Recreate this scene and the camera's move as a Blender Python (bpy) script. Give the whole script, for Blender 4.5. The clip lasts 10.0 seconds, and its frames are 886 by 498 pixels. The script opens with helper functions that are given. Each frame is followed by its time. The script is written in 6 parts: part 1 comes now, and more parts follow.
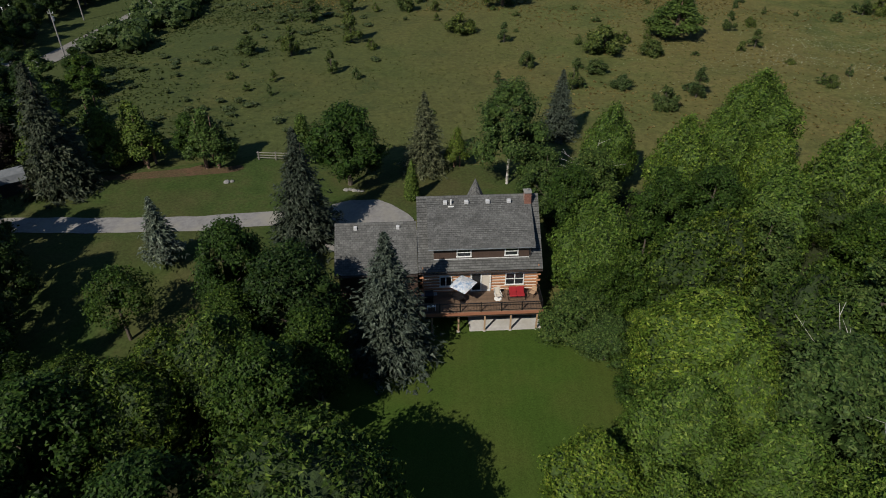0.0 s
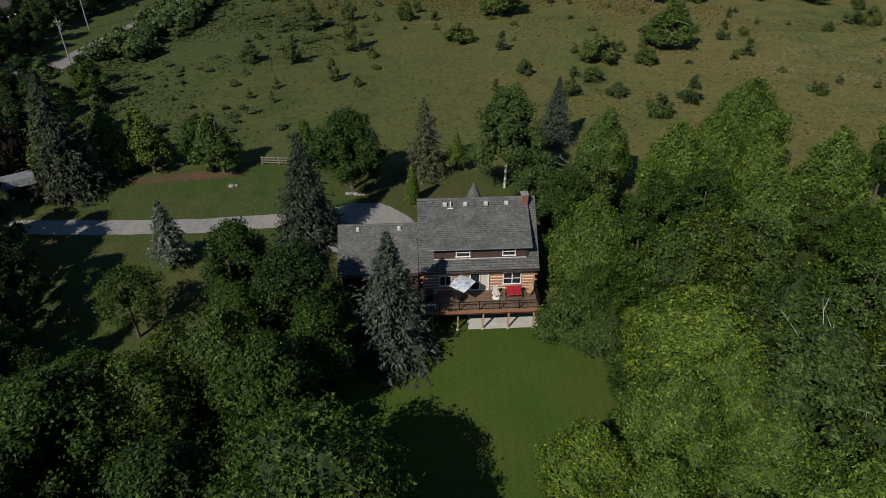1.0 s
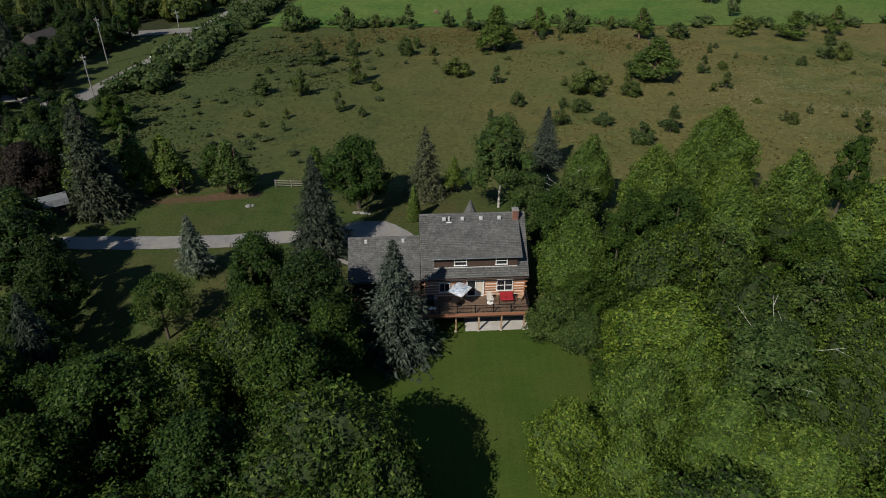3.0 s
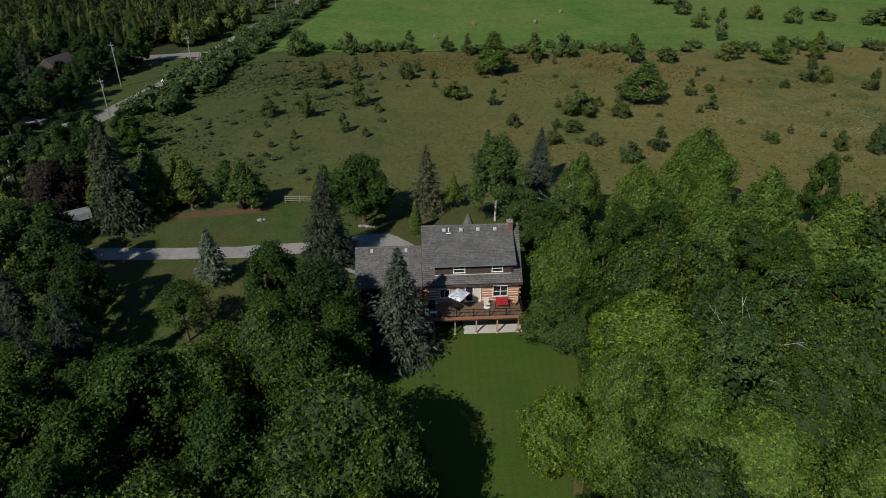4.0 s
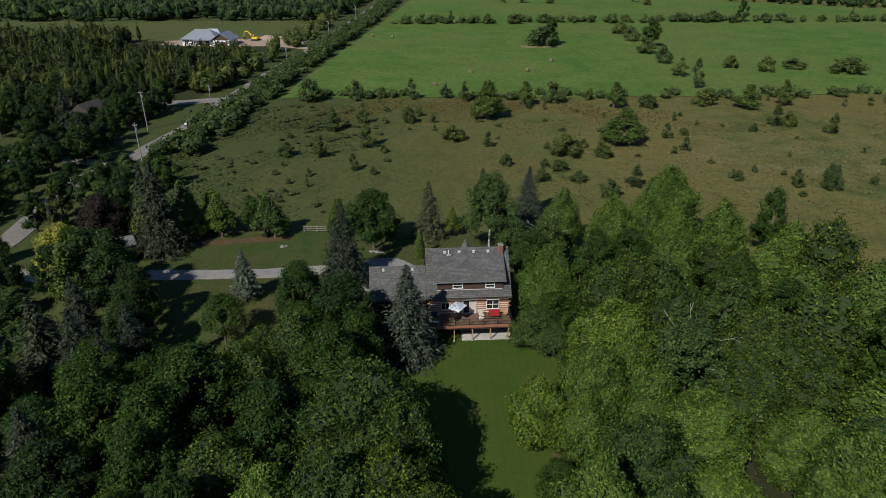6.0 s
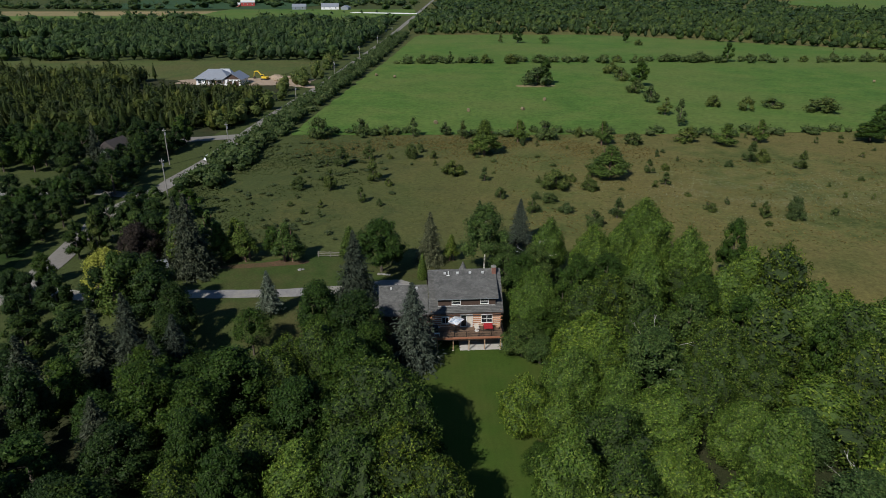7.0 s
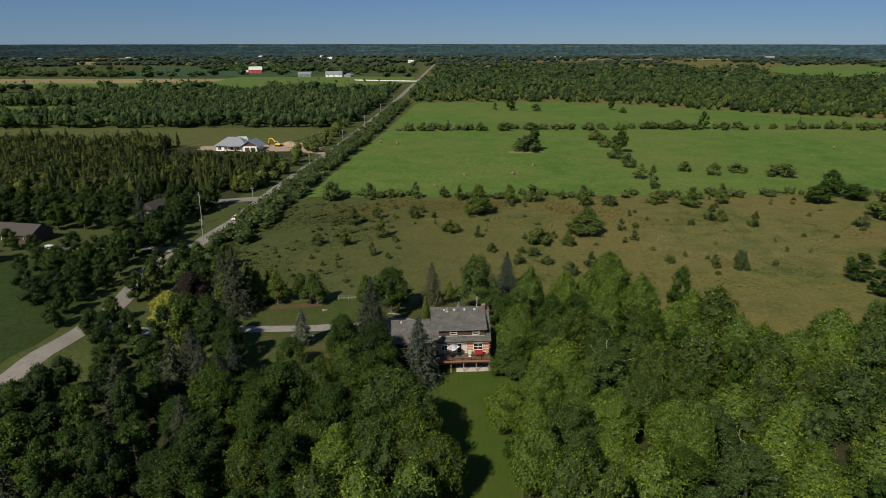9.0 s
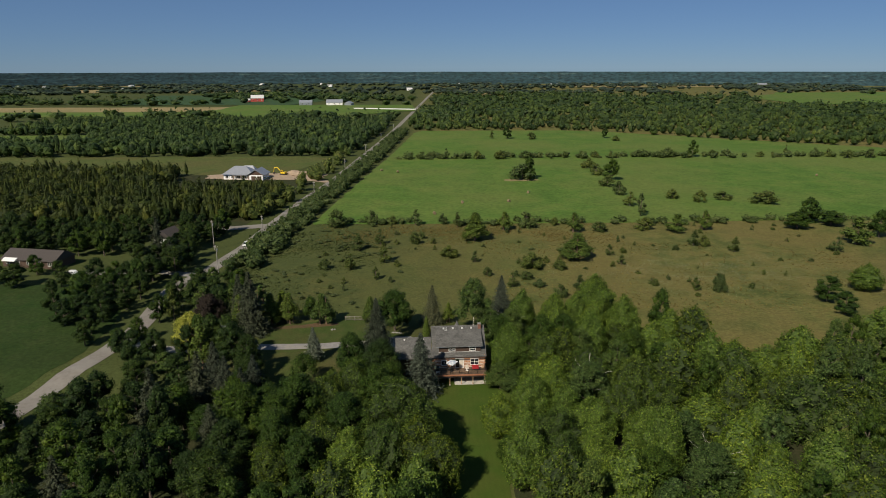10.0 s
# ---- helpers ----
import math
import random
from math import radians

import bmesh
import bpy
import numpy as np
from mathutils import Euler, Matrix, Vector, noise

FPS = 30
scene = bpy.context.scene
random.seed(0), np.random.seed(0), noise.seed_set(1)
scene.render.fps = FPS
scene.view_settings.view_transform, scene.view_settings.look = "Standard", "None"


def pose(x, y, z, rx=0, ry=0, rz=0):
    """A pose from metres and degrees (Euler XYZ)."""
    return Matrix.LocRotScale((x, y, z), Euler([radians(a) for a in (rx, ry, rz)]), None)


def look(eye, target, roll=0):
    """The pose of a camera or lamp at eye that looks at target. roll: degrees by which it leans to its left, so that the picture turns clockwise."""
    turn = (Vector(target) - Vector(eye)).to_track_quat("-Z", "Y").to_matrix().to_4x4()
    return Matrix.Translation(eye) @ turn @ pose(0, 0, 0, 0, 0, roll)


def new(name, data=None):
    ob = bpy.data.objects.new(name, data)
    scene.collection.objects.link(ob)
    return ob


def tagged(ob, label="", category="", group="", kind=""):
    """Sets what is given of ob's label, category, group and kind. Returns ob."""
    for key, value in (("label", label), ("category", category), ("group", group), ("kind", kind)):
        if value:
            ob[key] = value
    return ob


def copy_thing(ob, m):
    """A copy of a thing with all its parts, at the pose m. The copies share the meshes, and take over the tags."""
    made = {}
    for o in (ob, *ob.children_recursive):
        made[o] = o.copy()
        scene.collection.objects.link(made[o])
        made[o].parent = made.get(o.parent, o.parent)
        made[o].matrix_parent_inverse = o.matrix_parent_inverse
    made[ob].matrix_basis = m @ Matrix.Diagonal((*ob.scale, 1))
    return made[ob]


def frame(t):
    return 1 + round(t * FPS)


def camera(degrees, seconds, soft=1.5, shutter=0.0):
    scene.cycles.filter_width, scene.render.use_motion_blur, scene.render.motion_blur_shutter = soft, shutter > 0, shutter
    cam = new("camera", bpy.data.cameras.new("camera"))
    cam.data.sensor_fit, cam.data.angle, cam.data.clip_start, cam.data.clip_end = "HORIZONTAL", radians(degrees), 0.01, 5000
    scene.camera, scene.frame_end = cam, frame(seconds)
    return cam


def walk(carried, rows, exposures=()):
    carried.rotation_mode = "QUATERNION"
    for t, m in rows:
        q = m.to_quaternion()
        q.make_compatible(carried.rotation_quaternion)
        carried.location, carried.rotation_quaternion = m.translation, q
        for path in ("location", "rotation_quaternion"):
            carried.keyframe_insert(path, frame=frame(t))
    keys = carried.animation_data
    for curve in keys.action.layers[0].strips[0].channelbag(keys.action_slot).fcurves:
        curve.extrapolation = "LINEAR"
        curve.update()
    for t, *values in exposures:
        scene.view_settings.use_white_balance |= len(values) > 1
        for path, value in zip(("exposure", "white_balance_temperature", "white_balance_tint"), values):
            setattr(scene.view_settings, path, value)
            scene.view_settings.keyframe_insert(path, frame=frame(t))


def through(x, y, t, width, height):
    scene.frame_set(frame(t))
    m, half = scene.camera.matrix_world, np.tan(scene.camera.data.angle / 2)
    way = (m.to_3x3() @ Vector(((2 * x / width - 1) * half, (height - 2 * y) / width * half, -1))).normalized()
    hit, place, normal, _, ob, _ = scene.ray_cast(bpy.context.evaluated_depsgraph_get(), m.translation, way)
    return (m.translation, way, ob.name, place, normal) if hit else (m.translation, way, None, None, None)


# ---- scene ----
cam = camera(69.0, 10.0, soft=0.95)
PATH = [
    (0, (0.025, 0.013, 40.725), (0.031, 1.659, 39.589), -0.3),
    (0.5, (-0.061, -0.913, 40.917), (-0.053, 0.741, 39.792), -0.2),
    (1, (-0.109, -2.02, 41.201), (-0.098, -0.359, 40.086), -0.2),
    (1.5, (-0.127, -3.122, 41.487), (-0.114, -1.453, 40.384), -0.2),
    (2, (-0.137, -4.267, 41.794), (-0.124, -2.588, 40.706), -0.2),
    (2.5, (-0.211, -6.515, 42.47), (-0.196, -4.82, 41.408), -0.2),
    (4, (-0.492, -14.769, 45.117), (-0.471, -13.026, 44.137), -0.2),
    (4.5, (-0.59, -17.497, 46.026), (-0.567, -15.739, 45.072), -0.2),
    (5, (-0.659, -20.187, 46.921), (-0.635, -18.417, 45.989), -0.2),
    (5.5, (-0.775, -22.744, 47.514), (-0.749, -20.962, 46.606), -0.2),
    (5.7, (-0.972, -23.843, 47.879), (-0.943, -22.057, 46.981), -0.1),
    (6.0, (-1.083, -27.573, 49.121), (-1.054, -25.774, 48.25), -0.1),
    (6.4, (-1.232, -32.546, 50.777), (-1.202, -30.73, 49.942), -0.1),
    (6.8, (-1.381, -37.519, 52.432), (-1.349, -35.686, 51.633), 0.0),
    (7, (-1.455, -40.005, 53.26), (-1.423, -38.164, 52.479), -0.0),
    (7.5, (-1.601, -46.14, 54.883), (-1.567, -44.28, 54.146), -0.0),
    (8, (-1.949, -52.423, 56.747), (-1.91, -50.548, 56.053), -0.0),
    (8.5, (-2.104, -58.805, 58.61), (-2.061, -56.915, 57.957), -0.0),
    (9, (-2.202, -65.016, 60.386), (-2.163, -63.113, 59.773), -0.0),
    (9.5, (-2.409, -71.23, 62.208), (-2.366, -69.315, 61.633), -0.0),
    (10, (-2.614, -77.475, 64.222), (-2.57, -75.55, 63.682), -0.1),
]
walk(cam, [(t, look(eye, target, roll)) for t, eye, target, roll in PATH],
     exposures=[(0.0, -0.05, 6300, 10), (5.0, -0.02, 6200, 10), (7.1, 0.03, 6050, 10), (8.3, 0.10, 6850, 10), (10.0, 0.14, 7000, 10)])

# ---- light ----
SUN_TO = Vector((-0.58, -0.81, 0.90)).normalized()
world = bpy.data.worlds.new("sky")
scene.world = world
world.use_nodes = True
wn = world.node_tree
sky = wn.nodes.new("ShaderNodeTexSky")
sky.sky_type, sky.sun_disc = "NISHITA", False
sky.sun_elevation, sky.sun_rotation = math.asin(SUN_TO.z), math.atan2(SUN_TO.x, SUN_TO.y)
sky.air_density, sky.dust_density, sky.ozone_density = 0.7, 0.0, 3.0
tint = wn.nodes.new("ShaderNodeMix")
tint.data_type, tint.blend_type = "RGBA", "MULTIPLY"
tint.inputs[0].default_value, tint.inputs[7].default_value = 1.0, (0.62, 0.86, 1.30, 1)
wn.links.new(sky.outputs[0], tint.inputs[6])
even = wn.nodes.new("ShaderNodeMix")
even.data_type = "RGBA"
even.inputs[0].default_value, even.inputs[7].default_value = 0.30, (4.2, 7.8, 13.0, 1)
wn.links.new(tint.outputs[2], even.inputs[6])
wn.links.new(even.outputs[2], wn.nodes["Background"].inputs[0])
wn.nodes["Background"].inputs[1].default_value = 0.035
sun_data = bpy.data.lights.new("sun", "SUN")
sun_data.energy, sun_data.angle, sun_data.color = 4.8, radians(0.5), (1.0, 0.93, 0.82)
sun = new("sun", sun_data)
sun.matrix_world = look(SUN_TO * 300, (0, 0, 0))

# ---- materials ----
def nodes_of(name):
    m = bpy.data.materials.new(name)
    m.use_nodes = True
    return m, m.node_tree, m.node_tree.nodes["Principled BSDF"]


def add(tree, kind, **values):
    n = tree.nodes.new(kind)
    for k, v in values.items():
        n.inputs[k].default_value = v
    return n


def ramp(tree, source, stops):
    n = tree.nodes.new("ShaderNodeValToRGB")
    while len(n.color_ramp.elements) < len(stops):
        n.color_ramp.elements.new(0.5)
    for e, (p, c) in zip(n.color_ramp.elements, stops):
        e.position, e.color = p, (*c, 1)
    tree.links.new(source, n.inputs[0])
    return n.outputs[0]


def blend(tree, factor, a, b, mode="MIX"):
    n = tree.nodes.new("ShaderNodeMix")
    n.data_type, n.blend_type = "RGBA", mode
    for socket, v in ((n.inputs[0], factor), (n.inputs[6], a), (n.inputs[7], b)):
        if isinstance(v, (int, float)):
            socket.default_value = v
        elif isinstance(v, tuple):
            socket.default_value = (*v, 1)
        else:
            tree.links.new(v, socket)
    return n.outputs[2]


def noise_of(tree, scale, detail=4.0, rough=0.6, stretch=None):
    co = tree.nodes.new("ShaderNodeTexCoord").outputs["Object"]
    if stretch:
        mp = tree.nodes.new("ShaderNodeMapping")
        mp.inputs["Scale"].default_value = stretch
        tree.links.new(co, mp.inputs[0])
        co = mp.outputs[0]
    n = add(tree, "ShaderNodeTexNoise", Scale=scale, Detail=detail, Roughness=rough)
    tree.links.new(co, n.inputs["Vector"])
    return n.outputs["Fac"]


def bump(tree, bsdf, height, strength=0.4, distance=0.05):
    n = add(tree, "ShaderNodeBump", Strength=strength, Distance=distance)
    tree.links.new(height, n.inputs["Height"])
    tree.links.new(n.outputs[0], bsdf.inputs["Normal"])


def surface(name, a, b, scale=3.0, rough=0.8, metal=0.0, relief=0.3, depth=0.02, stretch=None, spots=None, spot_scale=0.6, random_value=0.0):
    """A two-tone surface with grain, larger stains and fine relief."""
    m, t, bsdf = nodes_of(name)
    fine = noise_of(t, scale, 5.0, 0.65, stretch)
    col = ramp(t, fine, [(0.3, a), (0.7, b)])
    if spots:
        wide = noise_of(t, spot_scale, 3.0, 0.55)
        mask = ramp(t, wide, [(0.46, (0, 0, 0)), (0.64, (1, 1, 1))])
        col = blend(t, mask, col, spots)
    if random_value:
        info = t.nodes.new("ShaderNodeObjectInfo").outputs["Random"]
        v = ramp(t, info, [(0.0, (1 - random_value,) * 3), (1.0, (1 + random_value,) * 3)])
        col = blend(t, 1.0, col, v, "MULTIPLY")
    t.links.new(col, bsdf.inputs["Base Color"])
    bsdf.inputs["Roughness"].default_value, bsdf.inputs["Metallic"].default_value = rough, metal
    if relief:
        bump(t, bsdf, fine, relief, depth)
    return m


def plain(name, c, rough=0.5, metal=0.0):
    return surface(name, tuple(v * 0.86 for v in c), tuple(min(1, v * 1.1) for v in c), 6.0, rough, metal, 0.1, 0.005)


def leafage(name, dark, light, tip, through=0.3, spread=0.25, patch=0.45, vary=0.0):
    """Foliage: each leaf tuft takes its own tone, each plant its own lean in hue."""
    m, t, bsdf = nodes_of(name)
    island = t.nodes.new("ShaderNodeNewGeometry").outputs["Random Per Island"]
    col = ramp(t, island, [(0.0, dark), (0.6, light), (1.0, tip)])
    info = t.nodes.new("ShaderNodeObjectInfo").outputs["Random"]
    lean = ramp(t, info, [(0.0, (1 - spread, 1 - spread * 0.7, 1.0)), (0.5, (1, 1, 1)), (1.0, (1 + spread, 1 + spread * 0.6, 0.9))])
    col = blend(t, 1.0, col, lean, "MULTIPLY")
    clump = noise_of(t, patch, 2.0)
    col = blend(t, ramp(t, clump, [(0.35, (0.0,) * 3), (0.7, (0.35,) * 3)]), col, light)
    if vary:
        whole = noise_of(t, vary, 1.0, 0.5)
        col = blend(t, 1.0, col, ramp(t, whole, [(0.33, (0.50, 0.55, 0.62)), (0.5, (0.95, 0.95, 0.95)), (0.68, (1.5, 1.36, 1.0))]), "MULTIPLY")
    grain = noise_of(t, 3.2, 3.0, 0.65)
    col = blend(t, 1.0, col, ramp(t, grain, [(0.36, (0.42,) * 3), (0.64, (1.55,) * 3)]), "MULTIPLY")
    t.links.new(col, bsdf.inputs["Base Color"])
    bsdf.inputs["Roughness"].default_value = 0.55
    bsdf.inputs["Specular IOR Level"].default_value = 0.12
    tr = t.nodes.new("ShaderNodeBsdfTranslucent")
    t.links.new(blend(t, 1.0, col, (1.1, 1.25, 0.5), "MULTIPLY"), tr.inputs[0])
    mix = t.nodes.new("ShaderNodeMixShader")
    mix.inputs[0].default_value = through
    t.links.new(bsdf.outputs[0], mix.inputs[1])
    t.links.new(tr.outputs[0], mix.inputs[2])
    t.links.new(mix.outputs[0], t.nodes["Material Output"].inputs[0])
    return m


M_MAPLE = leafage("leaf_maple", (0.013, 0.028, 0.005), (0.032, 0.064, 0.010), (0.072, 0.108, 0.019), 0.24)
M_ASH = leafage("leaf_ash", (0.034, 0.066, 0.010), (0.082, 0.134, 0.019), (0.165, 0.210, 0.036), 0.24, 0.18)
M_OLIVE = leafage("leaf_olive", (0.012, 0.026, 0.005), (0.048, 0.083, 0.012), (0.128, 0.164, 0.028), 0.24, 0.30)
M_OAK = leafage("leaf_oak", (0.009, 0.020, 0.005), (0.021, 0.042, 0.009), (0.046, 0.070, 0.016), 0.2)
M_GREY = leafage("leaf_grey", (0.022, 0.043, 0.012), (0.054, 0.090, 0.021), (0.112, 0.146, 0.040), 0.24)
M_SPRUCE = leafage("needle_spruce", (0.034, 0.043, 0.025), (0.064, 0.076, 0.046), (0.112, 0.124, 0.078), 0.1)
M_DARKSPRUCE = leafage("needle_dark", (0.022, 0.030, 0.017), (0.040, 0.050, 0.029), (0.070, 0.078, 0.048), 0.1)
M_BLUESPRUCE = leafage("needle_blue", (0.044, 0.060, 0.046), (0.080, 0.102, 0.080), (0.130, 0.155, 0.125), 0.1)
M_CEDAR = leafage("leaf_cedar", (0.036, 0.062, 0.012), (0.068, 0.105, 0.020), (0.110, 0.145, 0.030), 0.15)
M_WILLOW = leafage("leaf_willow", (0.16, 0.18, 0.03), (0.28, 0.29, 0.05), (0.40, 0.39, 0.09))
M_RED = leafage("leaf_red", (0.022, 0.017, 0.012), (0.036, 0.027, 0.019), (0.058, 0.042, 0.030), 0.2)
M_SCRUB = leafage("leaf_scrub", (0.038, 0.060, 0.017), (0.072, 0.102, 0.028), (0.124, 0.142, 0.045))
M_YOUNG = leafage("leaf_young_wood", (0.019, 0.033, 0.009), (0.032, 0.048, 0.013), (0.050, 0.062, 0.018), 0.2, 0.25, 0.05, 0.16)
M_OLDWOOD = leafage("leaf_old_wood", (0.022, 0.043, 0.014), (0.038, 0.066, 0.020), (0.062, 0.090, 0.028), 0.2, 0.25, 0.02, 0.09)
# the blue haze of distance is mixed into these leaf tones
M_HAZYWOOD = leafage("leaf_hazy_wood", (0.024, 0.040, 0.024), (0.042, 0.062, 0.036), (0.062, 0.082, 0.046), 0.2, 0.25, 0.006, 0.03)
M_BRAMBLE = leafage("leaf_bramble", (0.050, 0.070, 0.024), (0.078, 0.098, 0.034), (0.112, 0.126, 0.048), 0.35)
M_TUFT = leafage("grass_green", (0.075, 0.092, 0.030), (0.110, 0.122, 0.042), (0.150, 0.150, 0.058), 0.4)
M_TAN = leafage("grass_tan", (0.135, 0.105, 0.038), (0.185, 0.140, 0.050), (0.240, 0.178, 0.066), 0.4)
M_FLOWER = plain("flower_white", (0.30, 0.32, 0.22), 0.8)
# darker than the leaves outside: shade between sprays is put into the colour
M_INNERSHADE = surface("inner_leaf_shade", (0.010, 0.022, 0.004), (0.036, 0.060, 0.009), 5.0, 0.95, 0, 0.9, 0.15)
M_INNERSHADE_ASH = surface("inner_leaf_shade_ash", (0.026, 0.052, 0.008), (0.074, 0.118, 0.017), 5.0, 0.95, 0, 0.9, 0.15)
M_BARK = surface("bark", (0.05, 0.04, 0.03), (0.13, 0.105, 0.08), 9.0, 0.95, 0, 0.8, 0.05, (1, 1, 0.2))
M_REDBARK = surface("bark_red", (0.10, 0.06, 0.04), (0.20, 0.13, 0.09), 9.0, 0.95, 0, 0.8, 0.05, (1, 1, 0.2))
M_BIRCH = surface("bark_birch", (0.25, 0.23, 0.20), (0.70, 0.68, 0.62), 4.0, 0.8, 0, 0.3, 0.01, (1, 1, 3), (0.06, 0.05, 0.045), 2.0)


def grassland(name, tones, scales, relief=0.6, depth=0.25, stripes=0.0, damp=None):
    """Ground cover in several tones, mixed at broad, middle and fine scale."""
    m, t, bsdf = nodes_of(name)
    broad = noise_of(t, scales[0], 3.0, 0.6)
    mid = noise_of(t, scales[1], 5.0, 0.65)
    fine = noise_of(t, scales[2], 6.0, 0.75)
    col = ramp(t, mid, [(0.32, tones[0]), (0.5, tones[1]), (0.68, tones[2])])
    col = blend(t, ramp(t, broad, [(0.42, (0, 0, 0)), (0.62, (0.75,) * 3)]), col, tones[3])
    if damp:
        place = t.nodes.new("ShaderNodeSeparateXYZ")
        t.links.new(t.nodes.new("ShaderNodeTexCoord").outputs["Object"], place.inputs[0])
        span = add(t, "ShaderNodeMapRange", **{"From Min": -62.0, "From Max": 45.0, "To Min": 0.52, "To Max": 0.0})
        t.links.new(place.outputs["X"], span.inputs[0])
        rough = t.nodes.new("ShaderNodeMath")
        rough.operation = "ADD"
        t.links.new(span.outputs[0], rough.inputs[0])
        t.links.new(mid, rough.inputs[1])
        col = blend(t, ramp(t, rough.outputs[0], [(0.55, (0, 0, 0)), (0.95, (1, 1, 1))]), col, damp)
    col = blend(t, 1.0, col, ramp(t, fine, [(0.3, (0.62,) * 3), (0.7, (1.35,) * 3)]), "MULTIPLY")
    if stripes:
        co = t.nodes.new("ShaderNodeTexCoord").outputs["Object"]
        wave = add(t, "ShaderNodeTexWave", Scale=0.32, Distortion=1.2)
        wave.bands_direction = "X"
        t.links.new(co, wave.inputs[0])
        col = blend(t, 1.0, col, ramp(t, wave.outputs["Fac"], [(0.2, (1 - stripes,) * 3), (0.8, (1 + stripes,) * 3)]), "MULTIPLY")
    t.links.new(col, bsdf.inputs["Base Color"])
    bsdf.inputs["Roughness"].default_value = 0.95
    bsdf.inputs["Specular IOR Level"].default_value = 0.1
    bump(t, bsdf, fine, relief, depth)
    return m


M_MEADOW = grassland("meadow", [(0.055, 0.071, 0.020), (0.093, 0.101, 0.031), (0.154, 0.128, 0.045), (0.128, 0.107, 0.037)], (0.026, 0.13, 1.3), damp=(0.052, 0.066, 0.021))
M_LAWN = grassland("lawn", [(0.038, 0.068, 0.010), (0.042, 0.073, 0.011), (0.051, 0.078, 0.013), (0.058, 0.072, 0.015)], (0.09, 0.22, 9.0), 0.25, 0.03, 0.02)
M_FRONT = grassland("lawn_front", [(0.034, 0.055, 0.013), (0.043, 0.065, 0.016), (0.058, 0.068, 0.021), (0.066, 0.060, 0.024)], (0.07, 0.35, 3.0), 0.4, 0.05)
M_HAY = grassland("hayfield", [(0.052, 0.106, 0.019), (0.070, 0.128, 0.024), (0.094, 0.140, 0.031), (0.102, 0.132, 0.034)], (0.012, 0.06, 0.7), 0.3, 0.1)
M_PASTURE = grassland("pasture", [(0.017, 0.038, 0.008), (0.022, 0.045, 0.010), (0.032, 0.050, 0.014), (0.025, 0.039, 0.011)], (0.03, 0.15, 1.0), 0.4, 0.1)
M_BARE = grassland("bare_lawn", [(0.115, 0.068, 0.040), (0.095, 0.062, 0.036), (0.062, 0.064, 0.024), (0.080, 0.060, 0.030)], (0.3, 0.7, 4.0), 0.4, 0.05)
M_FOREST_FLOOR = grassland("forest_floor", [(0.022, 0.026, 0.012), (0.034, 0.038, 0.016), (0.05, 0.046, 0.024), (0.03, 0.04, 0.015)], (0.1, 0.5, 3.0))
M_STUBBLE = grassland("stubble", [(0.20, 0.16, 0.075), (0.24, 0.19, 0.09), (0.22, 0.19, 0.10), (0.17, 0.15, 0.07)], (0.01, 0.05, 0.4), 0.2, 0.1)
M_STRIP = grassland("mown_strip", [(0.055, 0.078, 0.022), (0.068, 0.088, 0.026), (0.090, 0.096, 0.032), (0.084, 0.084, 0.030)], (0.02, 0.1, 0.6), 0.3, 0.1)
M_CROP = grassland("dark_crop", [(0.030, 0.062, 0.026), (0.036, 0.072, 0.030), (0.042, 0.080, 0.034), (0.036, 0.068, 0.03)], (0.01, 0.05, 0.4), 0.2, 0.1)
M_GRAVEL = surface("gravel", (0.155, 0.148, 0.142), (0.24, 0.23, 0.215), 2.2, 0.95, 0, 0.5, 0.03, None, (0.24, 0.225, 0.19), 0.25)
M_ROAD = surface("road", (0.135, 0.124, 0.108), (0.195, 0.18, 0.158), 1.2, 0.95, 0, 0.3, 0.02, None, (0.20, 0.19, 0.17), 0.12)
M_EARTH = surface("bare_earth", (0.22, 0.16, 0.105), (0.36, 0.28, 0.20), 0.8, 0.98, 0, 0.5, 0.1)
M_LOG = surface("log", (0.30, 0.135, 0.065), (0.43, 0.22, 0.11), 5.0, 0.65, 0, 0.3, 0.01, (0.3, 3, 3), None, 0.6, 0.22)
M_CHINK = plain("chinking", (0.74, 0.70, 0.62), 0.9)
M_SIDING = surface("brown_siding", (0.055, 0.034, 0.024), (0.085, 0.052, 0.036), 8.0, 0.8, 0, 0.3, 0.01, (6, 6, 0.4))
M_TRIM = plain("white_trim", (0.72, 0.72, 0.69), 0.5)
M_DARKTRIM = plain("dark_trim", (0.045, 0.032, 0.026), 0.6)
M_DECK = surface("deck_boards", (0.105, 0.068, 0.042), (0.175, 0.112, 0.070), 3.0, 0.75, 0, 0.3, 0.01, (0.4, 5, 5), None, 0.6, 0.18)
M_RIM = surface("deck_rim", (0.25, 0.10, 0.055), (0.33, 0.145, 0.08), 4.0, 0.7, 0, 0.2, 0.01, (0.4, 4, 4))
M_POST = surface("deck_post", (0.30, 0.19, 0.11), (0.42, 0.28, 0.17), 5.0, 0.8, 0, 0.3, 0.01, (4, 4, 0.4))
M_BLACK = plain("black_metal", (0.022, 0.022, 0.024), 0.45, 0.6)
M_CONCRETE = surface("concrete", (0.36, 0.34, 0.31), (0.48, 0.46, 0.42), 2.5, 0.95, 0, 0.2, 0.01, None, (0.36, 0.34, 0.30), 0.6)
M_BRICK = surface("brick_red", (0.15, 0.065, 0.045), (0.24, 0.115, 0.08), 7.0, 0.9, 0, 0.4, 0.01, None, None, 0.6, 0.2)
